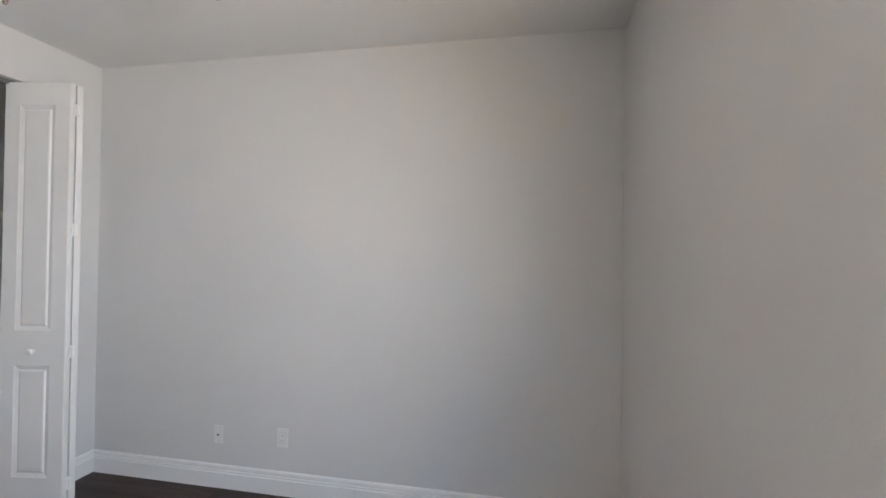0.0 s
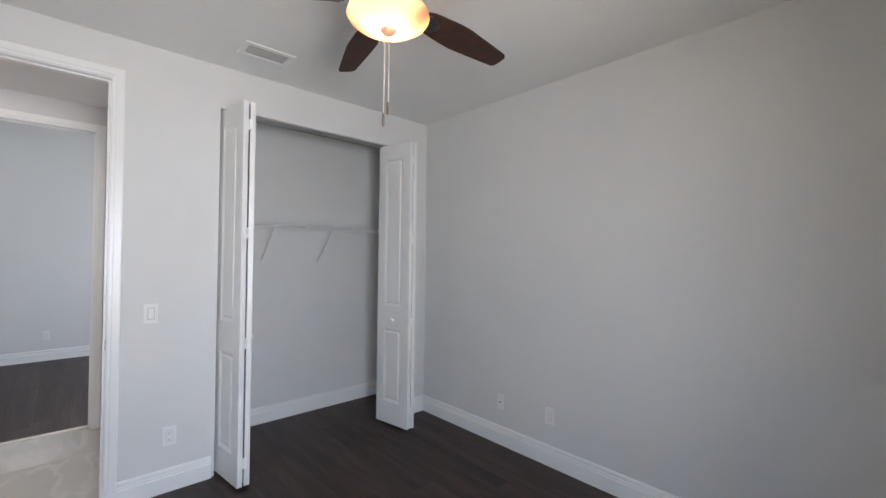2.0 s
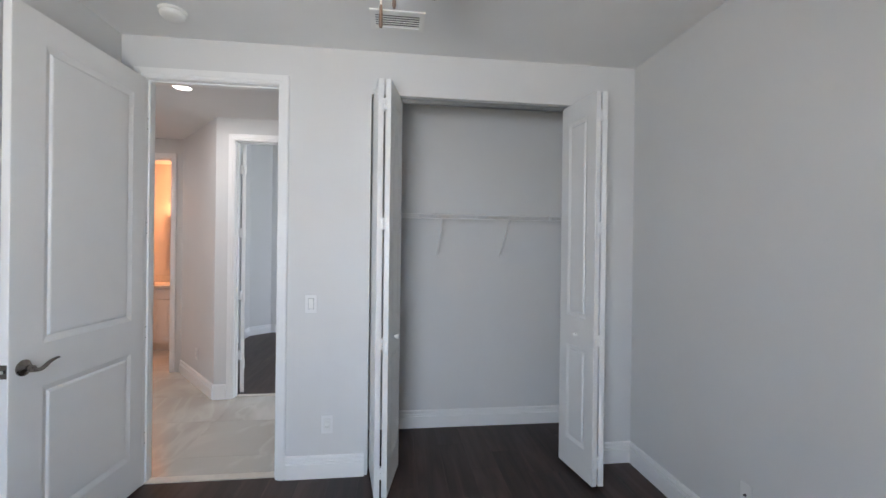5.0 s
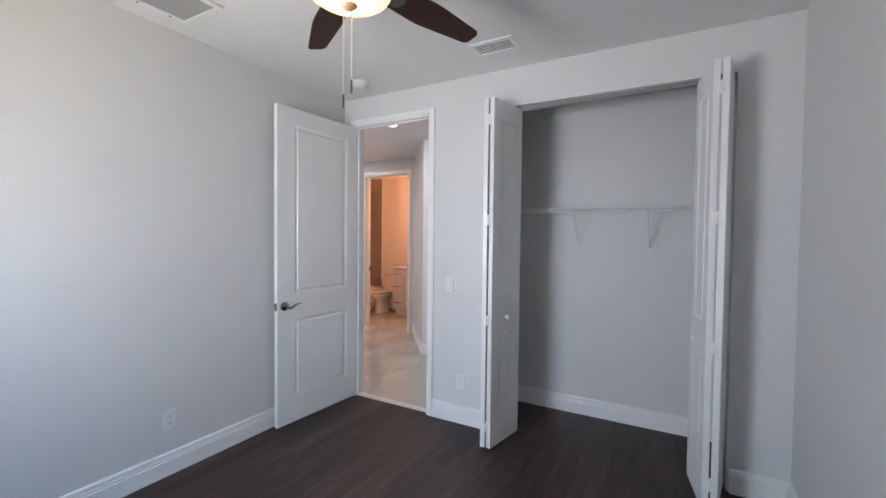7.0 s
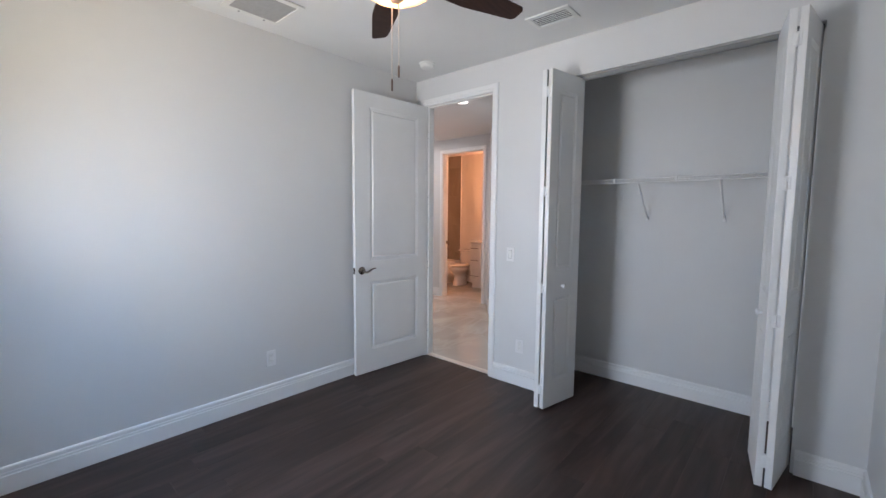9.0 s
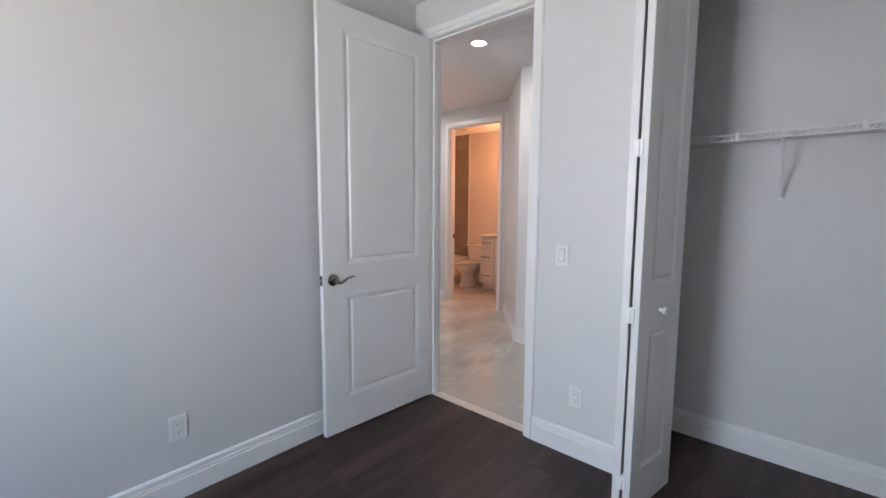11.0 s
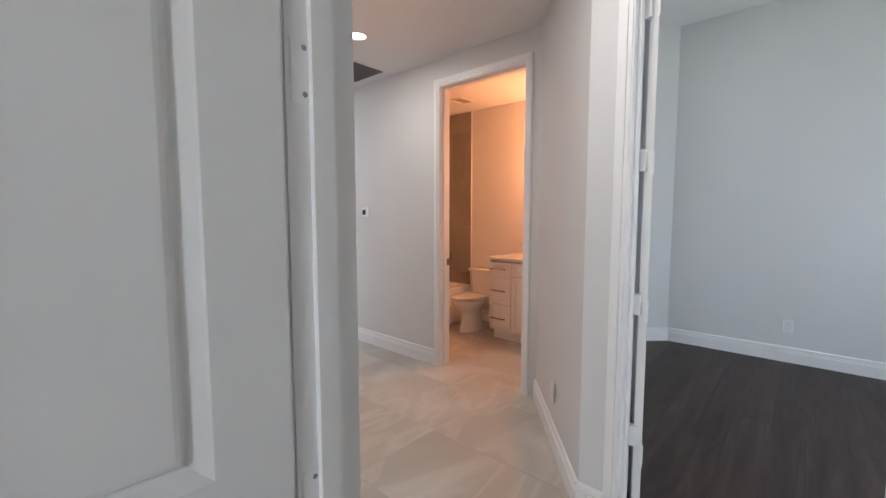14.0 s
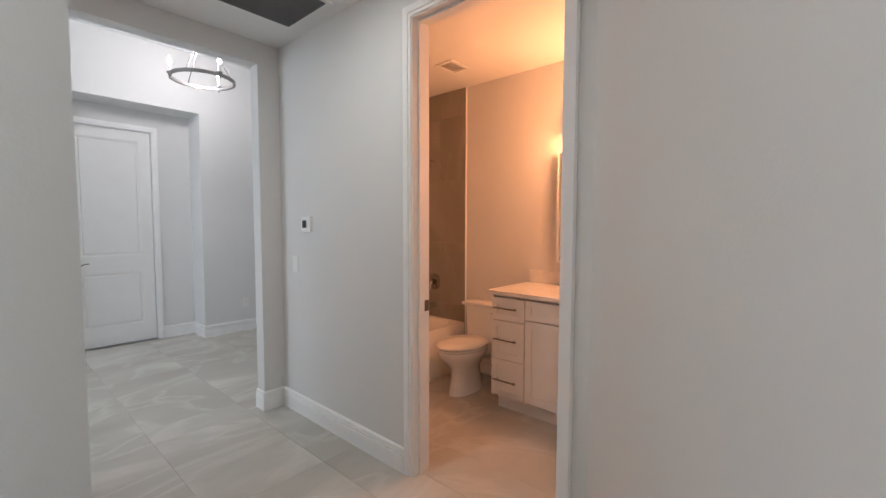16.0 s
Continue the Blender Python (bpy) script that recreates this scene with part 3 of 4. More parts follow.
# ---- closet ----
def bifold_leaf(name, tip, back, parent, knob_side=0):
    """One leaf of a bifold pair, from its back end on the track to its tip."""
    tip, back = Vector(tip), Vector(back)
    d = tip - back
    w = d.length
    m = pose(back.x, back.y, 0.022, 0, 0, math.degrees(math.atan2(d.y, d.x)))
    leaf = part(name, panel_slab(w, 2.388, 0.033, [(0.085, w - 0.085, 0.185, 0.805), (0.085, w - 0.085, 1.0, 2.262)], 0.016, 0.008), DOOR, parent)
    leaf.matrix_basis = m
    if knob_side:
        k = Matrix.Translation((w / 2 + 0.01, knob_side * 0.0165, 0.885)) @ pose(0, 0, 0, -90 * knob_side, 0, 0)
        kn = part("knob", lathe([(0.010, 0), (0.008, 0.008), (0.009, 0.012), (0.0165, 0.018), (0.0175, 0.024), (0.013, 0.030), (0.004, 0.032)], 20, k), PLASTIC, leaf, "small round white knob")
        smooth(kn)
    return leaf


def bifold(name, pivot, tip1, tip2, guide, side, label):
    b = thing(name, label, "bifold door", group="closet bifold doors")
    bifold_leaf("leaf", tip1, pivot, b)
    bifold_leaf("leaf", tip2, guide, b, side)
    mx, my = (tip1[0] + tip2[0]) / 2, (tip1[1] + tip2[1]) / 2
    for z in (0.16, 0.90, 1.585, 2.265):
        bm = box(mx - 0.022, mx - 0.002, my - 0.022, my + 0.022, z - 0.035, z + 0.035, 0.003)
        add_box(bm, mx - 0.003, mx + 0.0035, my - 0.017, my + 0.017, z - 0.030, z + 0.030, 0.001)
        for e in (-0.028, -0.0095, 0.009):
            add_box(bm, mx - 0.002, mx + 0.008, my - 0.0045, my + 0.0045, z + e, z + e + 0.0175, 0.002)
        part("hinge", bm, TRIM, b, "white painted hinge")
    return b


bifold("bifold_door", (-2.715, 0.927), (-2.352, 0.976), (-2.356, 1.017), (-2.722, 1.088), 1, "white panelled bifold closet door folded open")
bifold("bifold_door", (-2.706, 2.372), (-2.345, 2.315), (-2.345, 2.275), (-2.712, 2.216), -1, "white panelled bifold closet door folded open")
bm = bmesh.new()
add_box(bm, -2.728, -2.692, 0.91, 2.39, 2.421, 2.4245)
add_box(bm, -2.728, -2.726, 0.91, 2.39, 2.400, 2.421)
add_box(bm, -2.694, -2.692, 0.91, 2.39, 2.400, 2.421)
track = tagged(part("door_track", bm, STEEL), "grey metal bifold track under the closet header", "track", "", "structure")

shelf = thing("wire_shelf", "white coated wire closet shelf on slanted brackets", "shelf", pose(-3.32, 0.62, 1.70))
bm = bmesh.new()
for k in range(82):
    y = 0.012 + k * 0.0253
    add_tube(bm, [(0.004, y, 0.003), (0.296, y, 0.003), (0.302, y, -0.028)], 0.0017, 5)
tagged(part("wire_deck", bm, WIRE, shelf), "", "", "", "stuff")
for x, z in ((0.006, -0.002), (0.15, -0.002), (0.298, -0.001), (0.303, -0.029)):
    part("rail", add_tube(bmesh.new(), [(x, 0.003, z), (x, 2.066, z)], 0.0042, 8), WIRE, shelf)
for y in (0.79, 1.31):
    bm = bmesh.new()
    add_tube(bm, [(0.300, y, -0.020), (0.285, y, -0.030), (0.014, y, -0.292)], 0.0065, 8)
    add_box(bm, 0.001, 0.014, y - 0.009, y + 0.009, -0.315, -0.275, 0.002)
    part("bracket", bm, WIRE, shelf, "white slanted shelf bracket")
for y in (0.30, 0.62, 1.05, 1.62, 1.90):
    part("clip", box(0.292, 0.310, y - 0.007, y + 0.007, -0.032, 0.006, 0.002), WIRE, shelf, "white rail clip")


# ---- wall plates ----
def plate(name, m, label, category, kind):
    """A wall plate in local x (across), z (up), standing out along -y."""
    p = thing(name, label, category, m, "wall plates")
    part("cover", box(-0.036, 0.036, -0.006, 0.0, -0.058, 0.058, 0.0025), PLATE, p)
    if kind == "switch":
        # grey border painted as the shadow in the gap round the rocker
        part("rocker_shade", box(-0.0175, 0.0175, -0.0075, -0.0055, -0.035, 0.035, 0.0008), GAP_SHADE, p)
        bm = loft(bmesh.new(), [[Vector((x, y, z)) for x, y in ((-0.0145, -0.007), (0.0145, -0.007), (0.0145, -0.007 - d), (-0.0145, -0.007 - d))] for z, d in ((-0.032, 0.0005), (0.0, 0.002), (0.032, 0.0055))])
        part("rocker", bm, PLASTIC, p)
    elif kind == "outlet":
        # grey border painted as the shadow in the gap round the socket
        part("socket_shade", box(-0.0185, 0.0185, -0.0064, -0.0055, -0.035, 0.035), GAP_SHADE, p)
        part("socket_face", box(-0.0170, 0.0170, -0.0085, -0.0058, -0.0335, 0.0335, 0.001), PLASTIC, p)
        for z in (-0.018, 0.018):
            for x, h in ((-0.0065, 0.0042), (0.0065, 0.0035)):
                part("slot", box(x - 0.0011, x + 0.0011, -0.0089, -0.0083, z - h + 0.003, z + h + 0.003), SLOT, p)
            part("ground_slot", lathe([(0.0024, 0), (0.0024, 0.0006)], 10, Matrix.Translation((0, -0.0083, z - 0.008)) @ pose(0, 0, 0, 90)), SLOT, p)
    elif kind == "jack":
        part("jack", lathe([(0.007, 0), (0.007, 0.003), (0.0048, 0.003), (0.0048, 0.010)], 14, Matrix.Translation((0, -0.0055, 0)) @ pose(0, 0, 0, 90)), BRONZE, p, "dark threaded cable jack")
    for z in (-0.048, 0.048):
        part("screw", lathe([(0.003, 0), (0.002, 0.001)], 10, Matrix.Translation((0, -0.006, z)) @ pose(0, 0, 0, 90)), PLASTIC, p)
    return p


plate("light_switch", pose(-2.65, 0.548, 1.093, 0, 0, 90), "white rocker light switch beside the doorway", "switch", "switch")
plate("wall_outlet", pose(-2.65, 0.654, 0.334, 0, 0, 90), "white duplex outlet above the baseboard", "outlet", "outlet")
plate("cable_outlet", pose(-1.71, 2.69, 0.326), "white cable plate with a dark jack", "outlet", "jack").scale = (0.82, 1, 0.95)
plate("wall_outlet", pose(-1.27, 2.69, 0.343), "white duplex outlet above the baseboard", "outlet", "outlet")
plate("wall_outlet", pose(-1.123, -0.565, 0.335, 0, 0, 180), "white duplex outlet above the baseboard", "outlet", "outlet")
plate("wall_outlet", pose(-4.515, -0.9525, 0.33, 0, 0, 37.85), "white duplex outlet on the slanted hallway wall", "outlet", "outlet")
plate("wall_outlet", pose(-7.23, 0.0, 0.33, 0, 0, 90), "white duplex outlet in the second bedroom", "outlet", "outlet")
plate("wall_outlet", pose(-5.80, -6.19, 0.36, 0, 0, 180), "white duplex outlet on the great room wall", "outlet", "outlet")
plate("blank_plate", pose(-5.02, -3.50, 1.09, 0, 0, 90), "white plate below the thermostat", "plate", "blank")
th = thing("thermostat", "white square thermostat with a dark screen", "thermostat", pose(-5.02, -3.325, 1.376, 0, 0, 90))
part("body", box(-0.054, 0.054, -0.022, 0, -0.052, 0.052, 0.006), PLASTIC, th)
part("screen", box(-0.038, 0.014, -0.0235, -0.021, -0.026, 0.026, 0.001), SCREEN, th, "dark display")


# ---- ceiling fittings ----
def register(name, x0, x1, y0, y1, z, n, label, behind=None):
    r = thing(name, label, "vent", pose((x0 + x1) / 2, (y0 + y1) / 2, z))
    w, d = (x1 - x0) / 2, (y1 - y0) / 2
    for a in ((-w, w, -d, -d + 0.028), (-w, w, d - 0.028, d), (-w, -w + 0.028, -d + 0.028, d - 0.028), (w - 0.028, w, -d + 0.028, d - 0.028)):
        part("frame", box(*a, -0.009, 0.002, 0.002), PLASTIC, r)
    # flat panel, coloured as the shade seen between the slats
    part("backing", box(-w + 0.02, w - 0.02, -d + 0.02, d - 0.02, -0.0005, 0.001), behind or DUCT_SHADE, r, "flat panel painted grey as the shade behind the slats")
    for k in range(n):
        x = -w + 0.028 + (2 * w - 0.056) * (k + 0.5) / n
        bm = box(-0.0054, 0.0054, -d + 0.028, d - 0.028, -0.0008, 0.0008)
        bmesh.ops.transform(bm, matrix=pose(x, 0, -0.0045, 0, 4, 0), verts=bm.verts)
        part("slat", bm, PLASTIC, r)
    return r


register("supply_vent", -2.362, -2.172, 0.915, 1.21, 2.699, 6, "white louvred ceiling supply vent")
ret = thing("return_vent", "white framed ceiling return vent with grey filter", "vent", pose(-0.97, -0.22, 2.699))
for a in ((-0.182, 0.182, -0.178, -0.142), (-0.182, 0.182, 0.142, 0.178), (-0.182, -0.150, -0.142, 0.142), (0.150, 0.182, -0.142, 0.142)):
    part("frame", box(*a, -0.016, -0.006, 0.002), PLASTIC, ret)
# its dark rim paints the shadow line round the frame
part("gap_box", box(-0.172, 0.172, -0.168, 0.168, -0.0062, 0.001), DUCT_SHADE, ret, "box painted dark as the shaded gap behind the hinged frame")
part("filter", box(-0.15, 0.15, -0.142, 0.142, -0.012, -0.006), FILTER, ret, "grey perforated filter face")
for x in (-0.08, 0.08):
    part("latch", lathe([(0.007, -0.0155), (0.006, -0.019), (0.002, -0.0195)], 12, Matrix.Translation((x, -0.16, 0))), STEEL, ret, "small round latch screw")
sm = thing("smoke_detector", "round white smoke detector on the ceiling", "smoke detector", pose(-2.345, -0.13, 2.699))
smooth(part("base", lathe([(0.068, 0.001), (0.068, -0.012), (0.062, -0.014)], 32), PLASTIC, sm))
smooth(part("cap", lathe([(0.060, -0.013), (0.058, -0.030), (0.048, -0.040), (0.02, -0.044), (0.002, -0.044)], 32), PLASTIC, sm))
grille = thing("return_grille", "large grey louvred return grille in the hallway ceiling", "vent", pose(-4.61, -3.10, 2.66))
for a in ((-0.315, 0.315, -0.24, -0.215), (-0.315, 0.315, 0.215, 0.24), (-0.315, -0.29, -0.215, 0.215), (0.29, 0.315, -0.215, 0.215)):
    part("frame", box(*a, -0.008, 0.002, 0.002), PLASTIC, grille)
part("backing", box(-0.29, 0.29, -0.215, 0.215, -0.0015, 0.001), DARKGRILLE, grille, "grey filter behind the louvres")
for k in range(24):
    y = -0.215 + 0.43 * (k + 0.5) / 24
    bm = box(-0.29, 0.29, -0.0075, 0.0075, -0.0006, 0.0006)
    bmesh.ops.transform(bm, matrix=pose(0, y, -0.006, 38, 0, 0), verts=bm.verts)
    part("slat", bm, DARKGRILLE, grille)
for x, y in ((-3.36, -0.565), (-4.285, -2.45)):
    dl = thing("downlight", "round white recessed ceiling downlight, lit", "downlight", pose(x, y, 2.66), "hallway downlights")
    smooth(part("trim_ring", lathe([(0.078, 0.001), (0.078, -0.004), (0.070, -0.008), (0.060, -0.006), (0.060, 0.001)], 32), PLASTIC, dl))
    part("lens", lathe([(0.0595, 0.0), (0.0595, -0.0045)], 32), LENS, dl, "lit frosted lens")


# ---- ceiling fan ----
fan = thing("ceiling_fan", "ceiling fan with five dark walnut blades and lit amber bowl", "ceiling fan", pose(-0.929, 1.045, 0))
smooth(part("canopy", lathe([(0.02, 2.60), (0.05, 2.615), (0.07, 2.65), (0.072, 2.700)], 32), BRONZE, fan))
smooth(part("downrod", lathe([(0.013, 2.53), (0.013, 2.64)], 16), BRONZE, fan))
smooth(part("motor", lathe([(0.03, 2.545), (0.09, 2.535), (0.125, 2.51), (0.132, 2.47), (0.12, 2.44), (0.085, 2.425)], 40), BRONZE, fan, "dark bronze motor housing"))
smooth(part("light_collar", lathe([(0.085, 2.428), (0.092, 2.42), (0.094, 2.405), (0.094, 2.392)], 40), BRONZE, fan))
prof = [(0.105, 2.390), (0.135, 2.387), (0.151, 2.377), (0.155, 2.363), (0.145, 2.346), (0.120, 2.330), (0.086, 2.318), (0.048, 2.312), (0.012, 2.310)]
smooth(part("bowl", lathe(prof, 48, None, False), BOWL, fan, "lit amber frosted glass bowl"), 80)
smooth(part("bulb", lathe([(0.006, 2.335), (0.022, 2.345), (0.026, 2.365), (0.018, 2.385), (0.012, 2.40)], 20, Matrix.Translation((0.05, 0.03, 0))), FANBULB, fan, "lit bulb"))
smooth(part("bulb", lathe([(0.006, 2.335), (0.022, 2.345), (0.026, 2.365), (0.018, 2.385), (0.012, 2.40)], 20, Matrix.Translation((-0.05, -0.03, 0))), FANBULB, fan, "lit bulb"))
smooth(part("finial", lathe([(0.031, 2.314), (0.030, 2.308), (0.023, 2.300), (0.011, 2.293), (0.003, 2.290)], 24), FINIAL, fan, "small metal finial with warm lamplight put into its colour"))
for k in range(5):
    m = pose(0, 0, 2.425, 0, 0, 164 + 72 * k)
    bm = bmesh.new()
    rows = []
    for u in range(29):
        t = 1 - (1 - u / 28) ** 1.6
        x = 0.17 + 0.51 * t
        half = 0.050 + 0.021 * math.sin(min(1, t * 1.9) * math.pi / 2) - 0.027 * max(0, t - 0.4) / 0.6
        if t > 0.95:
            half *= 1 - 0.38 * ((t - 0.95) / 0.05) ** 2.2
        if t < 0.06:
            half *= 0.82 + 3 * t
        tilt = radians(-13)
        rows.append([Vector((x, y * math.cos(tilt), y * math.sin(tilt) + z)) for y, z in ((-half, -0.003), (half, -0.003), (half, 0.003), (-half, 0.003))])
    loft(bm, rows)
    bmesh.ops.transform(bm, matrix=m, verts=bm.verts)
    blade = part("blade", bm, BLADE, fan, "dark walnut blade")
    bm = bmesh.new()
    rings = []
    for x, half, z in ((0.085, 0.018, 0.012), (0.12, 0.014, 0.008), (0.16, 0.016, -0.003), (0.19, 0.040, -0.006), (0.235, 0.034, -0.006), (0.255, 0.012, -0.006)):
        rings.append([Vector((x, y, z + e - y * 0.22)) for y, e in ((-half, -0.004), (half, -0.004), (half, 0.002), (-half, 0.002))])
    loft(bm, rings)
    bmesh.ops.transform(bm, matrix=m, verts=bm.verts)
    part("blade_iron", bm, BRONZE, fan, "dark bronze blade iron")
for (x, y), z1 in (((0.006, -0.022), 1.942), ((-0.006, 0.007), 1.994)):
    bm = bmesh.new()
    add_tube(bm, [(x * 0.9, y * 0.9, 2.30), (x, y, z1 + 0.05)], 0.0014, 6)
    for k in range(40):
        z = z1 + 0.05 + (2.28 - z1 - 0.05) * k / 40
        add_box(bm, x - 0.0021, x + 0.0021, y - 0.0021, y + 0.0021, z, z + 0.0035)
    part("pull_chain", bm, CHAIN, fan, "thin metal pull chain")
    smooth(part("chain_pull", lathe([(0.002, z1 + 0.052), (0.004, z1 + 0.045), (0.0045, z1 + 0.005), (0.003, z1)], 12, Matrix.Translation((x, y, 0))), PULLWOOD, fan, "dark wooden chain pull"))

# ---- great room chandelier ----
ch = thing("chandelier", "satin nickel ring chandelier with lit candle bulbs", "chandelier", pose(-5.03, -5.2, 0))
R = 0.272
bm = bmesh.new()
rings = []
for k in range(48):
    a = 2 * math.pi * k / 48
    rings.append([Vector(((R + dx) * math.cos(a), (R + dx) * math.sin(a), 2.775 + dz)) for dx, dz in ((-0.010, -0.014), (0.010, -0.014), (0.010, 0.014), (-0.010, 0.014))])
loft(bm, rings, close=True)
part("ring", bm, SATIN, ch)
for k in range(3):
    a = radians(-19 + 120 * k)
    m = Matrix.Translation((R * math.cos(a), R * math.sin(a), 2.775))
    smooth(part("cup", lathe([(0.006, -0.035), (0.010, -0.028), (0.006, -0.016), (0.018, 0.014), (0.026, 0.022), (0.026, 0.027), (0.012, 0.029)], 20, m), SATIN, ch))
    part("candle", lathe([(0.0115, 0.028), (0.0115, 0.095)], 16, m), PLASTIC, ch)
    smooth(part("bulb", lathe([(0.008, 0.095), (0.017, 0.115), (0.0185, 0.130), (0.012, 0.155), (0.003, 0.178)], 18, m), BULB, ch, "lit candle bulb"))
for k in range(3):
    a = radians(41 + 120 * k)
    part("rod", add_tube(bmesh.new(), [(R * math.cos(a), R * math.sin(a), 2.775), (0.012 * math.cos(a), 0.012 * math.sin(a), 3.20)], 0.004, 8), SATIN, ch)
smooth(part("stem", lathe([(0.012, 3.17), (0.018, 3.19), (0.009, 3.22), (0.009, 3.33), (0.06, 3.34), (0.062, 3.362)], 20), BRONZE, ch))
sml = thing("smoke_detector", "small round white detector on the great room wall", "smoke detector", pose(-5.62, -6.19, 3.25, 90, 0, 0))
smooth(part("cap", lathe([(0.06, -0.001), (0.06, 0.02), (0.045, 0.032), (0.01, 0.035)], 24), PLASTIC, sml))

# ---- bathroom ----
van = thing("bathroom_vanity", "white shaker bathroom vanity with three drawers and bar pulls", "vanity", pose(-6.58, -2.47, 0))
part("carcass", box(0.002, 0.538, 0.0, 0.97, 0.10, 0.868, 0.001), CABINET, van)
for y0, y1 in ((0.0, 0.003), (0.967, 0.97)):
    part("side_panel", box(0.538, 0.558, y0, y1, 0.10, 0.868), CABINET, van)
part("toe_kick", box(0.002, 0.500, 0.015, 0.955, 0.0, 0.10), CABINET, van)


def shaker(y0, y1, z0, z1, x=0.560, rail=0.052):
    bm = bmesh.new()
    add_box(bm, x - 0.022, x + 0.012, y0, y1, z0, z1, 0.001)
    for a in ((y0, y0 + rail, z0, z1), (y1 - rail, y1, z0, z1), (y0 + rail, y1 - rail, z0, z0 + rail), (y0 + rail, y1 - rail, z1 - rail, z1)):
        add_box(bm, x + 0.011, x + 0.020, *a, 0.001)
    return bm


def pull(parent, y0, y1, z, x=0.580):
    bm = bmesh.new()
    add_tube(bm, [(x + 0.028, y0, z), (x + 0.028, y1, z)], 0.0055, 10)
    for y in (y0 + 0.025, y1 - 0.025):
        add_tube(bm, [(x - 0.001, y, z), (x + 0.028, y, z)], 0.0045, 8)
    part("pull", bm, NICKEL, parent, "brushed nickel bar pull")


for z0, z1, zp in ((0.683, 0.848, 0.775), (0.398, 0.677, 0.545), (0.122, 0.392, 0.245)):
    pull(part("drawer_front", shaker(0.005, 0.275, z0, z1, rail=0.045), CABINET, van), 0.035, 0.225, zp)
part("false_front", shaker(0.283, 0.965, 0.713, 0.848, rail=0.045), CABINET, van)
for y0, y1, yp in ((0.283, 0.620, 0.58), (0.626, 0.965, 0.66)):
    dr = part("cabinet_door", shaker(y0, y1, 0.122, 0.705), CABINET, van)
    bm = add_tube(bmesh.new(), [(0.608, yp, 0.50), (0.608, yp, 0.66)], 0.0055, 10)
    part("pull", bm, NICKEL, dr, "brushed nickel bar pull")
top = thing("stone_countertop", "pale quartz countertop with backsplash on the vanity", "countertop", pose(-6.58, -2.47, 0.868))
part("slab", box(0.002, 0.605, -0.025, 0.985, 0.0, 0.030, 0.004), QUARTZ, top)
part("backsplash", box(0.002, 0.022, 0.0, 0.985, 0.030, 0.13, 0.003), QUARTZ, top)
cab = thing("mirror_cabinet", "white framed mirror cabinet above the vanity", "mirror", pose(-6.58, -2.20, 1.08))
part("body", box(0.001, 0.10, 0.0, 0.70, 0.0, 0.86, 0.003), CABINET, cab)
part("mirror", box(0.099, 0.104, 0.02, 0.68, 0.02, 0.84), MIRROR, cab, "mirror glass")
vl = thing("vanity_light", "lit vanity wall light with three frosted shades", "wall light", pose(-6.58, -1.95, 2.12))
part("backplate", box(0.001, 0.03, -0.22, 0.22, -0.03, 0.03, 0.004), NICKEL, vl)
for y in (-0.16, 0.0, 0.16):
    smooth(part("shade", lathe([(0.02, 0.05), (0.035, 0.03), (0.045, -0.04), (0.05, -0.07)], 20, Matrix.Translation((0.09, y, 0)), False), WARMBULB, vl, "lit frosted shade"))
    part("arm", add_tube(bmesh.new(), [(0.02, y, 0.0), (0.06, y, 0.05), (0.09, y, 0.05)], 0.007, 8), NICKEL, vl)

# toilet: tank against the wall, bowl towards the door
wc = thing("toilet", "white two-piece toilet with closed seat", "toilet", pose(-6.58, -2.83, 0))


def oval(cx, a, b, z, n=32, egg=0.12):
    return [Vector((cx + a * math.cos(2 * math.pi * k / n), b * math.sin(2 * math.pi * k / n) * (1 - egg * math.cos(2 * math.pi * k / n)), z)) for k in range(n)]


smooth(part("pedestal", loft(bmesh.new(), [oval(0.42, 0.195, 0.098, 0.0, egg=0), oval(0.42, 0.192, 0.096, 0.03, egg=0), oval(0.42, 0.168, 0.084, 0.12, egg=0), oval(0.425, 0.160, 0.082, 0.20, egg=0), oval(0.44, 0.182, 0.108, 0.26), oval(0.468, 0.226, 0.160, 0.325), oval(0.475, 0.240, 0.178, 0.365), oval(0.475, 0.242, 0.180, 0.385), oval(0.475, 0.232, 0.170, 0.390)]), CERAMIC, wc, "white ceramic bowl and foot"), 60)
smooth(part("seat", loft(bmesh.new(), [oval(0.480, 0.222, 0.164, 0.391), oval(0.480, 0.243, 0.185, 0.401), oval(0.480, 0.240, 0.182, 0.409), oval(0.480, 0.20, 0.15, 0.411)]), CERAMIC, wc), 50)
smooth(part("lid", loft(bmesh.new(), [oval(0.478, 0.224, 0.167, 0.4135), oval(0.478, 0.246, 0.189, 0.4215), oval(0.478, 0.246, 0.189, 0.428), oval(0.478, 0.236, 0.179, 0.435), oval(0.478, 0.10, 0.08, 0.439)]), CERAMIC, wc), 50)
wc.scale = (1, 1, 0.955)
part("tank_shelf", box(0.06, 0.30, -0.11, 0.11, 0.28, 0.395, 0.02), CERAMIC, wc)
smooth(part("tank", loft(bmesh.new(), [[Vector((x, y, z)) for x, y in ((0.015, -w), (0.03, -w - 0.012), (0.17, -w - 0.012), (0.2, -w + 0.02), (0.2, w - 0.02), (0.17, w + 0.012), (0.03, w + 0.012), (0.015, w))] for z, w in ((0.396, 0.165), (0.42, 0.178), (0.69, 0.192))]), CERAMIC, wc), 35)
smooth(part("tank_lid", box(0.010, 0.215, -0.214, 0.214, 0.691, 0.724, 0.010), CERAMIC, wc), 50)
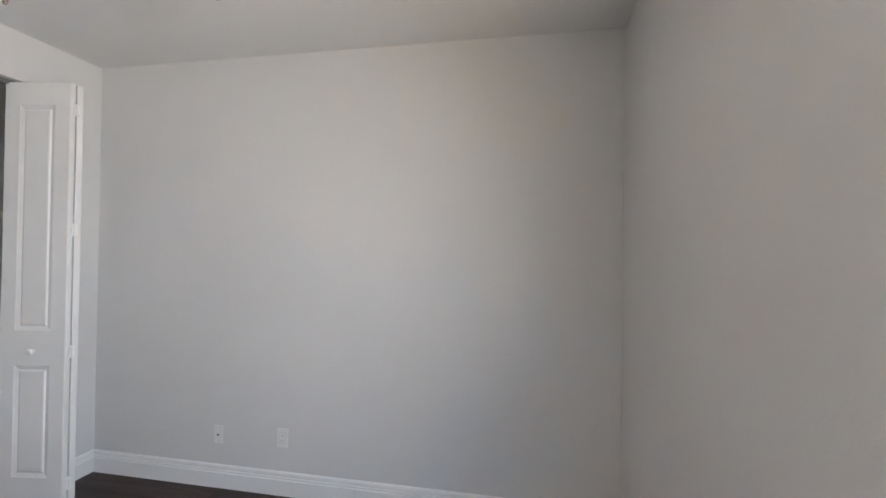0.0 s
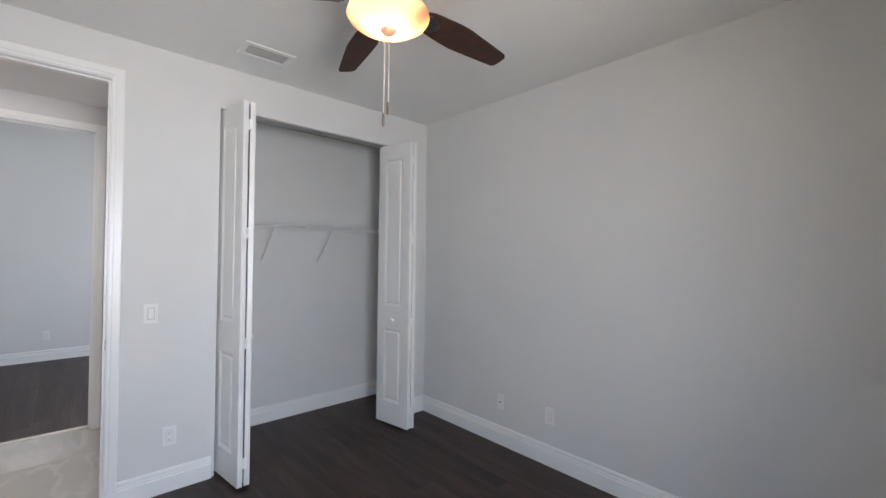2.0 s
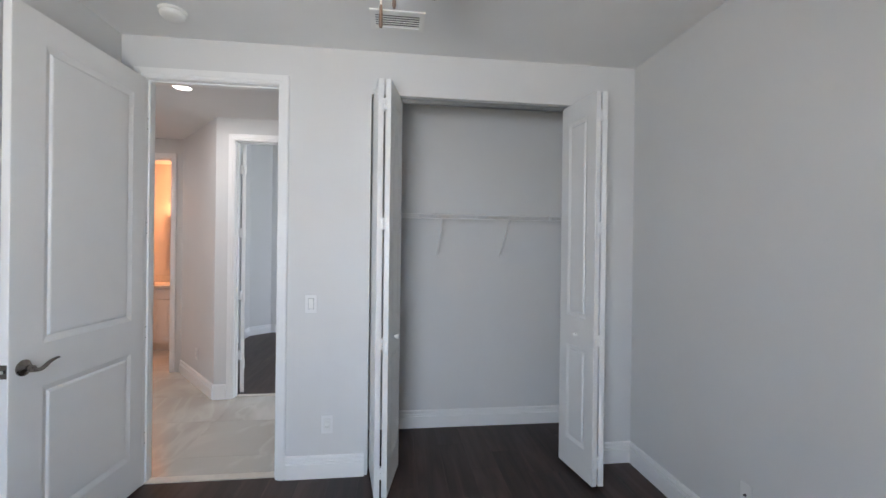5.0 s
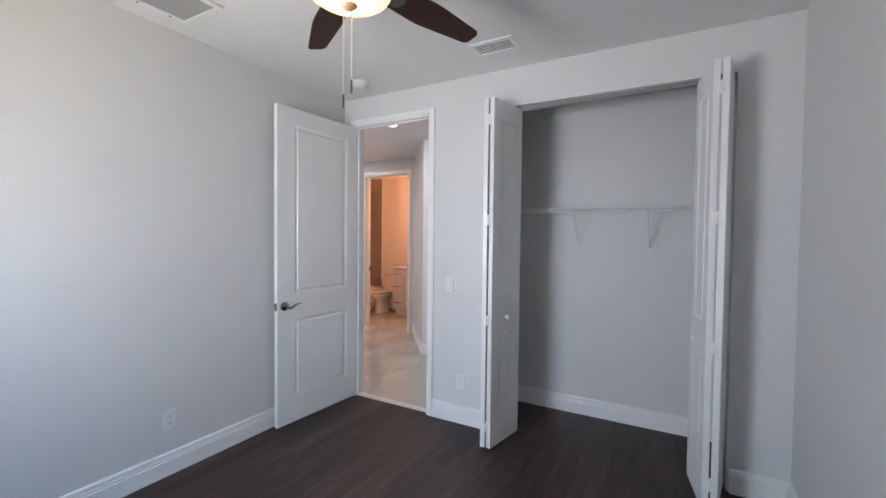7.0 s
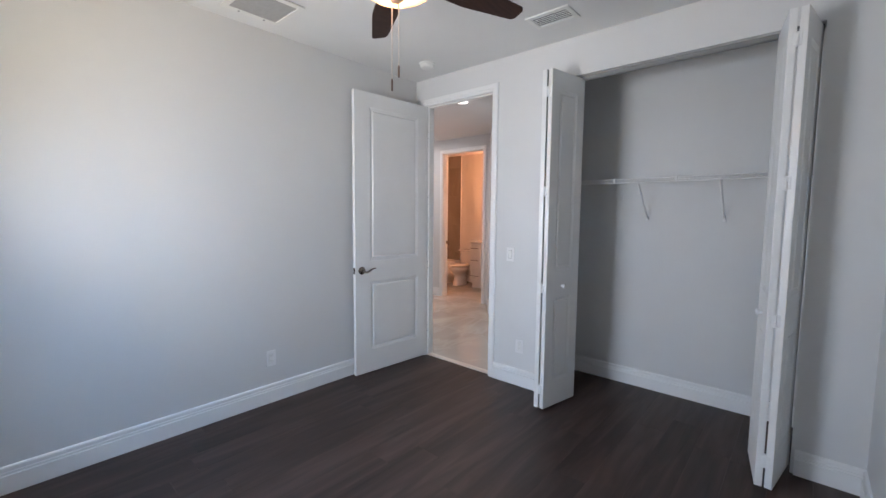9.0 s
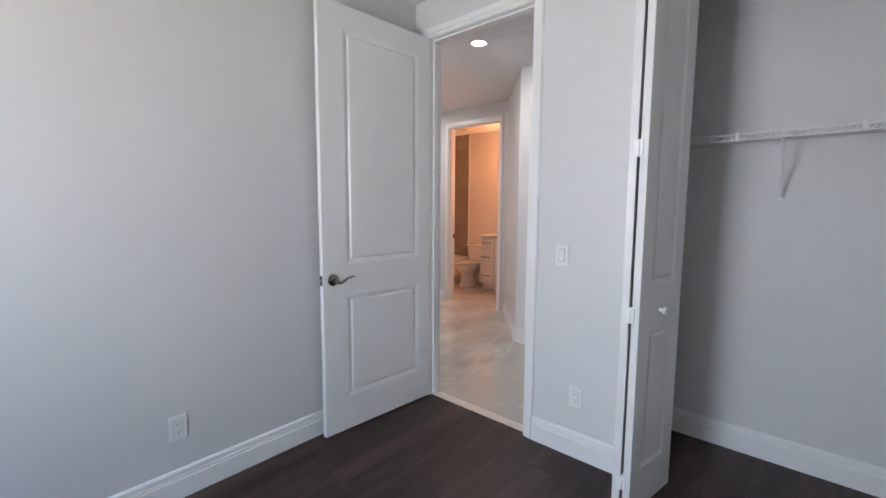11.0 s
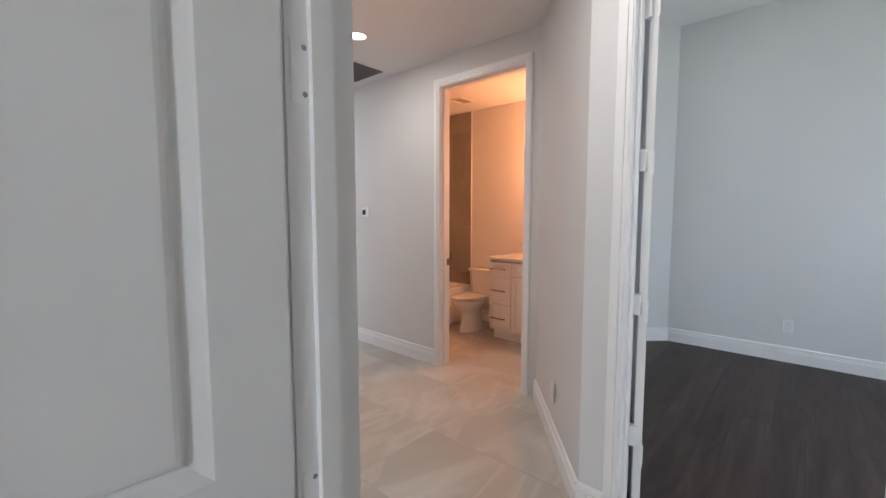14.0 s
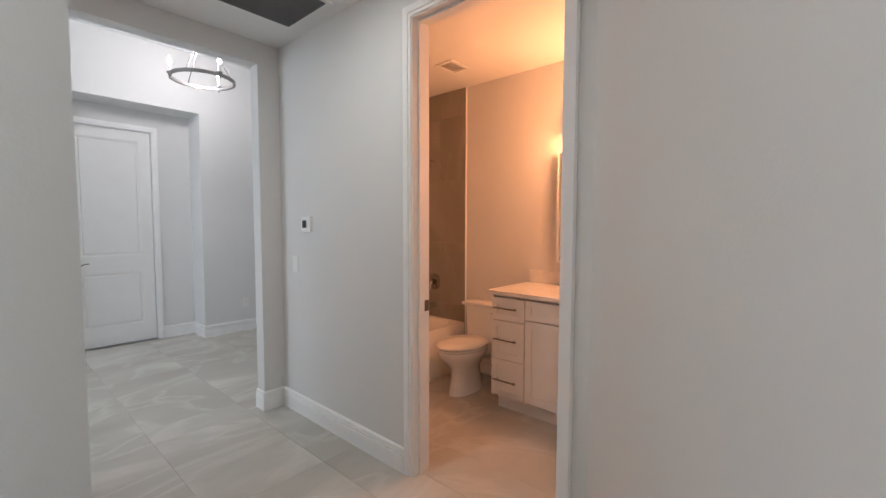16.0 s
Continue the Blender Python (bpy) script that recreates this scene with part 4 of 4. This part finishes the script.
part("flush_lever", box(0.20, 0.212, 0.10, 0.165, 0.645, 0.657, 0.003), CHROME, wc, "chrome flush lever")

# bathtub and its tiled surround
tub = thing("bathtub", "white enamelled alcove bathtub beside the toilet", "bathtub", pose(-6.58, -3.90, 0))
tub.scale = (1, 1, 0.945)


def rrect(x0, x1, y0, y1, r, z, n=6):
    pts = []
    for cx, cy, a0 in ((x1 - r, y1 - r, 0), (x0 + r, y1 - r, 90), (x0 + r, y0 + r, 180), (x1 - r, y0 + r, 270)):
        for k in range(n + 1):
            a = radians(a0 + 90 * k / n)
            pts.append(Vector((cx + r * math.cos(a), cy + r * math.sin(a), z)))
    return pts


smooth(part("shell", loft(bmesh.new(), [rrect(0.014, 1.428, 0.014, 0.735, 0.01, 0.0), rrect(0.014, 1.428, 0.014, 0.735, 0.01, 0.455), rrect(0.020, 1.422, 0.020, 0.729, 0.014, 0.47), rrect(0.075, 1.355, 0.075, 0.655, 0.11, 0.47), rrect(0.095, 1.335, 0.090, 0.640, 0.11, 0.44), rrect(0.15, 1.27, 0.13, 0.60, 0.12, 0.12), rrect(0.22, 1.20, 0.18, 0.55, 0.10, 0.10)]), ACRYLIC, tub), 45)
valve = thing("shower_valve", "chrome shower valve with lever on a round plate", "faucet", pose(-6.568, -3.56, 0.80))
smooth(part("plate", lathe([(0.082, 0), (0.080, 0.005), (0.05, 0.010), (0.028, 0.014), (0.026, 0.05), (0.020, 0.055)], 32, pose(0, 0, 0, 0, 90, 0)), NICKEL, valve, "dark nickel trim plate"))
part("handle", add_tube(bmesh.new(), [(0.045, 0, 0), (0.055, 0.0, -0.02), (0.06, 0.0, -0.085)], [0.013, 0.011, 0.008], 12), CHROME, valve)
spout = thing("tub_spout", "chrome spout on the tub surround", "faucet", pose(-6.568, -3.56, 0.565))
smooth(part("body", add_tube(bmesh.new(), [(0, 0, 0), (0.05, 0, 0), (0.11, 0, -0.004), (0.135, 0, -0.02)], [0.030, 0.028, 0.026, 0.020], 16), CHROME, spout), 60)
sh = thing("shower", "chrome shower on a bent arm", "shower", pose(-6.568, -3.56, 2.0))
part("arm", add_tube(bmesh.new(), [(0, 0, 0), (0.08, 0, 0.015), (0.14, 0, -0.03)], 0.009, 10), CHROME, sh)
smooth(part("head", lathe([(0.012, 0), (0.02, -0.02), (0.042, -0.05), (0.040, -0.056)], 24, pose(0.14, 0, -0.03, 0, 35, 0)), CHROME, sh))
tile_back = structure("bath_tile_back", box(-6.579, -6.572, -3.90, -3.165, 0.0, 2.65), GROUT, "grout bed of the tub surround", "tile wall")
tile_end = structure("bath_tile_end", box(-6.572, -5.14, -3.899, -3.892, 0.0, 2.65), GROUT, "grout bed of the tub surround", "tile wall")
for k in range(5):
    z0, z1 = k * 0.60, min(2.65, k * 0.60 + 0.60)
    for y0, y1 in ((-3.89, -3.485), (-3.485, -3.165)) if k % 2 else ((-3.89, -3.765), (-3.765, -3.165)):
        part("tile", box(-6.5725, -6.566, y0 + 0.0007, y1 - 0.0007, z0 + 0.0007, z1 - 0.0007, 0.001), SURROUND, tile_back)
    for x0 in (-6.566, -5.966, -5.366):
        part("tile", box(x0 + 0.0007, min(x0 + 0.60, -5.14) - 0.0007, -3.8925, -3.886, z0 + 0.0007, z1 - 0.0007, 0.001), SURROUND, tile_end)
structure("tile_edge", box(-6.579, -6.564, -3.165, -3.160, 0.0, 2.65), TRIM, "pale edge strip of the tub tiling", "trim")
register("bath_fan", -6.225, -5.985, -3.035, -2.85, 2.65, 7, "white bathroom exhaust fan cover", FILTER)

# ---- floors: planks and tiles ----
wood_bed = structure("floor_wood", box(-3.40, 0.78, -0.64, 2.75, -0.0135, -0.0115), SUBFLOOR, "dark brown wood plank floor", "floor")
wood_second = structure("floor_wood_second", box(-7.29, -4.185, -1.30, 2.56, -0.0135, -0.0115), SUBFLOOR, "dark brown wood plank floor of the second bedroom", "floor")
SL = (-0.6137, 0.7896)
LINE = SL[0] * -4.10 + SL[1] * -0.63
rnd = random.Random(5)
shared = {}


def lay(poly, z0, z1, gap, chamfer, mat, parent, name):
    if len(poly) < 3:
        return
    area2 = abs(sum(a[0] * b[1] - b[0] * a[1] for a, b in zip(poly, poly[1:] + poly[:1])))
    if area2 < 0.004:
        return
    cx, cy = sum(p[0] for p in poly) / len(poly), sum(p[1] for p in poly) / len(poly)
    key = (name, tuple((round(p[0] - cx, 3), round(p[1] - cy, 3)) for p in poly))
    if key not in shared:
        shared[key] = mesh_of(name, slab_piece(poly, z0, z1, gap, chamfer)[0], mat)
    ob = part(name, shared[key], mat, parent)
    ob.location = (cx, cy, 0)


def planks(parent, x0f, x1, y0, y1, clip=None):
    y = y0
    while y < y1 - 0.01:
        ya, yb = y, min(y + 0.182, y1)
        x = x0f((ya + yb) / 2) 
        first = rnd.uniform(0.25, 1.22)
        a = x
        while a < x1 - 0.01:
            b = min(a + first, x1)
            first = 1.22
            poly = [(a, ya), (b, ya), (b, yb), (a, yb)]
            if clip:
                poly = clip_poly(poly, *clip)
            lay(poly, -0.0115, 0.0, 0.0002, 0.0004, PLANK, parent, "plank")
            a = b
        y += 0.182


planks(wood_bed, lambda y: -3.36 if y > 0.60 else -2.70, 0.72, -0.60, 2.73)
planks(wood_second, lambda y: -7.27, -4.18, -1.29, 2.54, (-SL[0], -SL[1], -LINE - 0.05))

bm = bmesh.new()
add_box(bm, -4.18, -2.70, -3.75, 0.56, -0.0130, -0.0022)
add_box(bm, -5.08, -4.18, -3.75, -1.30, -0.0130, -0.0022)
add_box(bm, -6.62, -5.08, -3.75, -1.31, -0.0130, -0.0022)
add_box(bm, -7.66, -1.40, -6.66, -3.75, -0.0130, -0.0022)
tile_hall = structure("floor_tile", bm, GROUT, "polished beige marble-look tile floor", "floor")


def tiles(x0, x1, y0, y1, clip=None):
    i0, i1 = math.floor((x0 + 3.58) / 0.6), math.ceil((x1 + 3.58) / 0.6)
    j0, j1 = math.floor((y0 + 0.39) / 1.2), math.ceil((y1 + 0.39) / 1.2)
    for i in range(i0, i1):
        for j in range(j0, j1):
            a, b = max(x0, -3.58 + 0.6 * i), min(x1, -3.58 + 0.6 * (i + 1))
            c, d = max(y0, -0.39 + 1.2 * j), min(y1, -0.39 + 1.2 * (j + 1))
            if b - a < 0.01 or d - c < 0.01:
                continue
            poly = [(a, c), (b, c), (b, d), (a, d)]
            if clip:
                poly = clip_poly(poly, *clip)
            lay(poly, -0.011, 0.0, 0.0006, 0.0004, TILE, tile_hall, "tile")


tiles(-4.18, -2.70, -3.75, 0.56)
tiles(-5.08, -4.18, -3.75, -0.60, (SL[0], SL[1], LINE + 0.05))
tiles(-6.62, -5.08, -3.75, -1.31)
tiles(-7.66, -1.40, -6.66, -3.75)
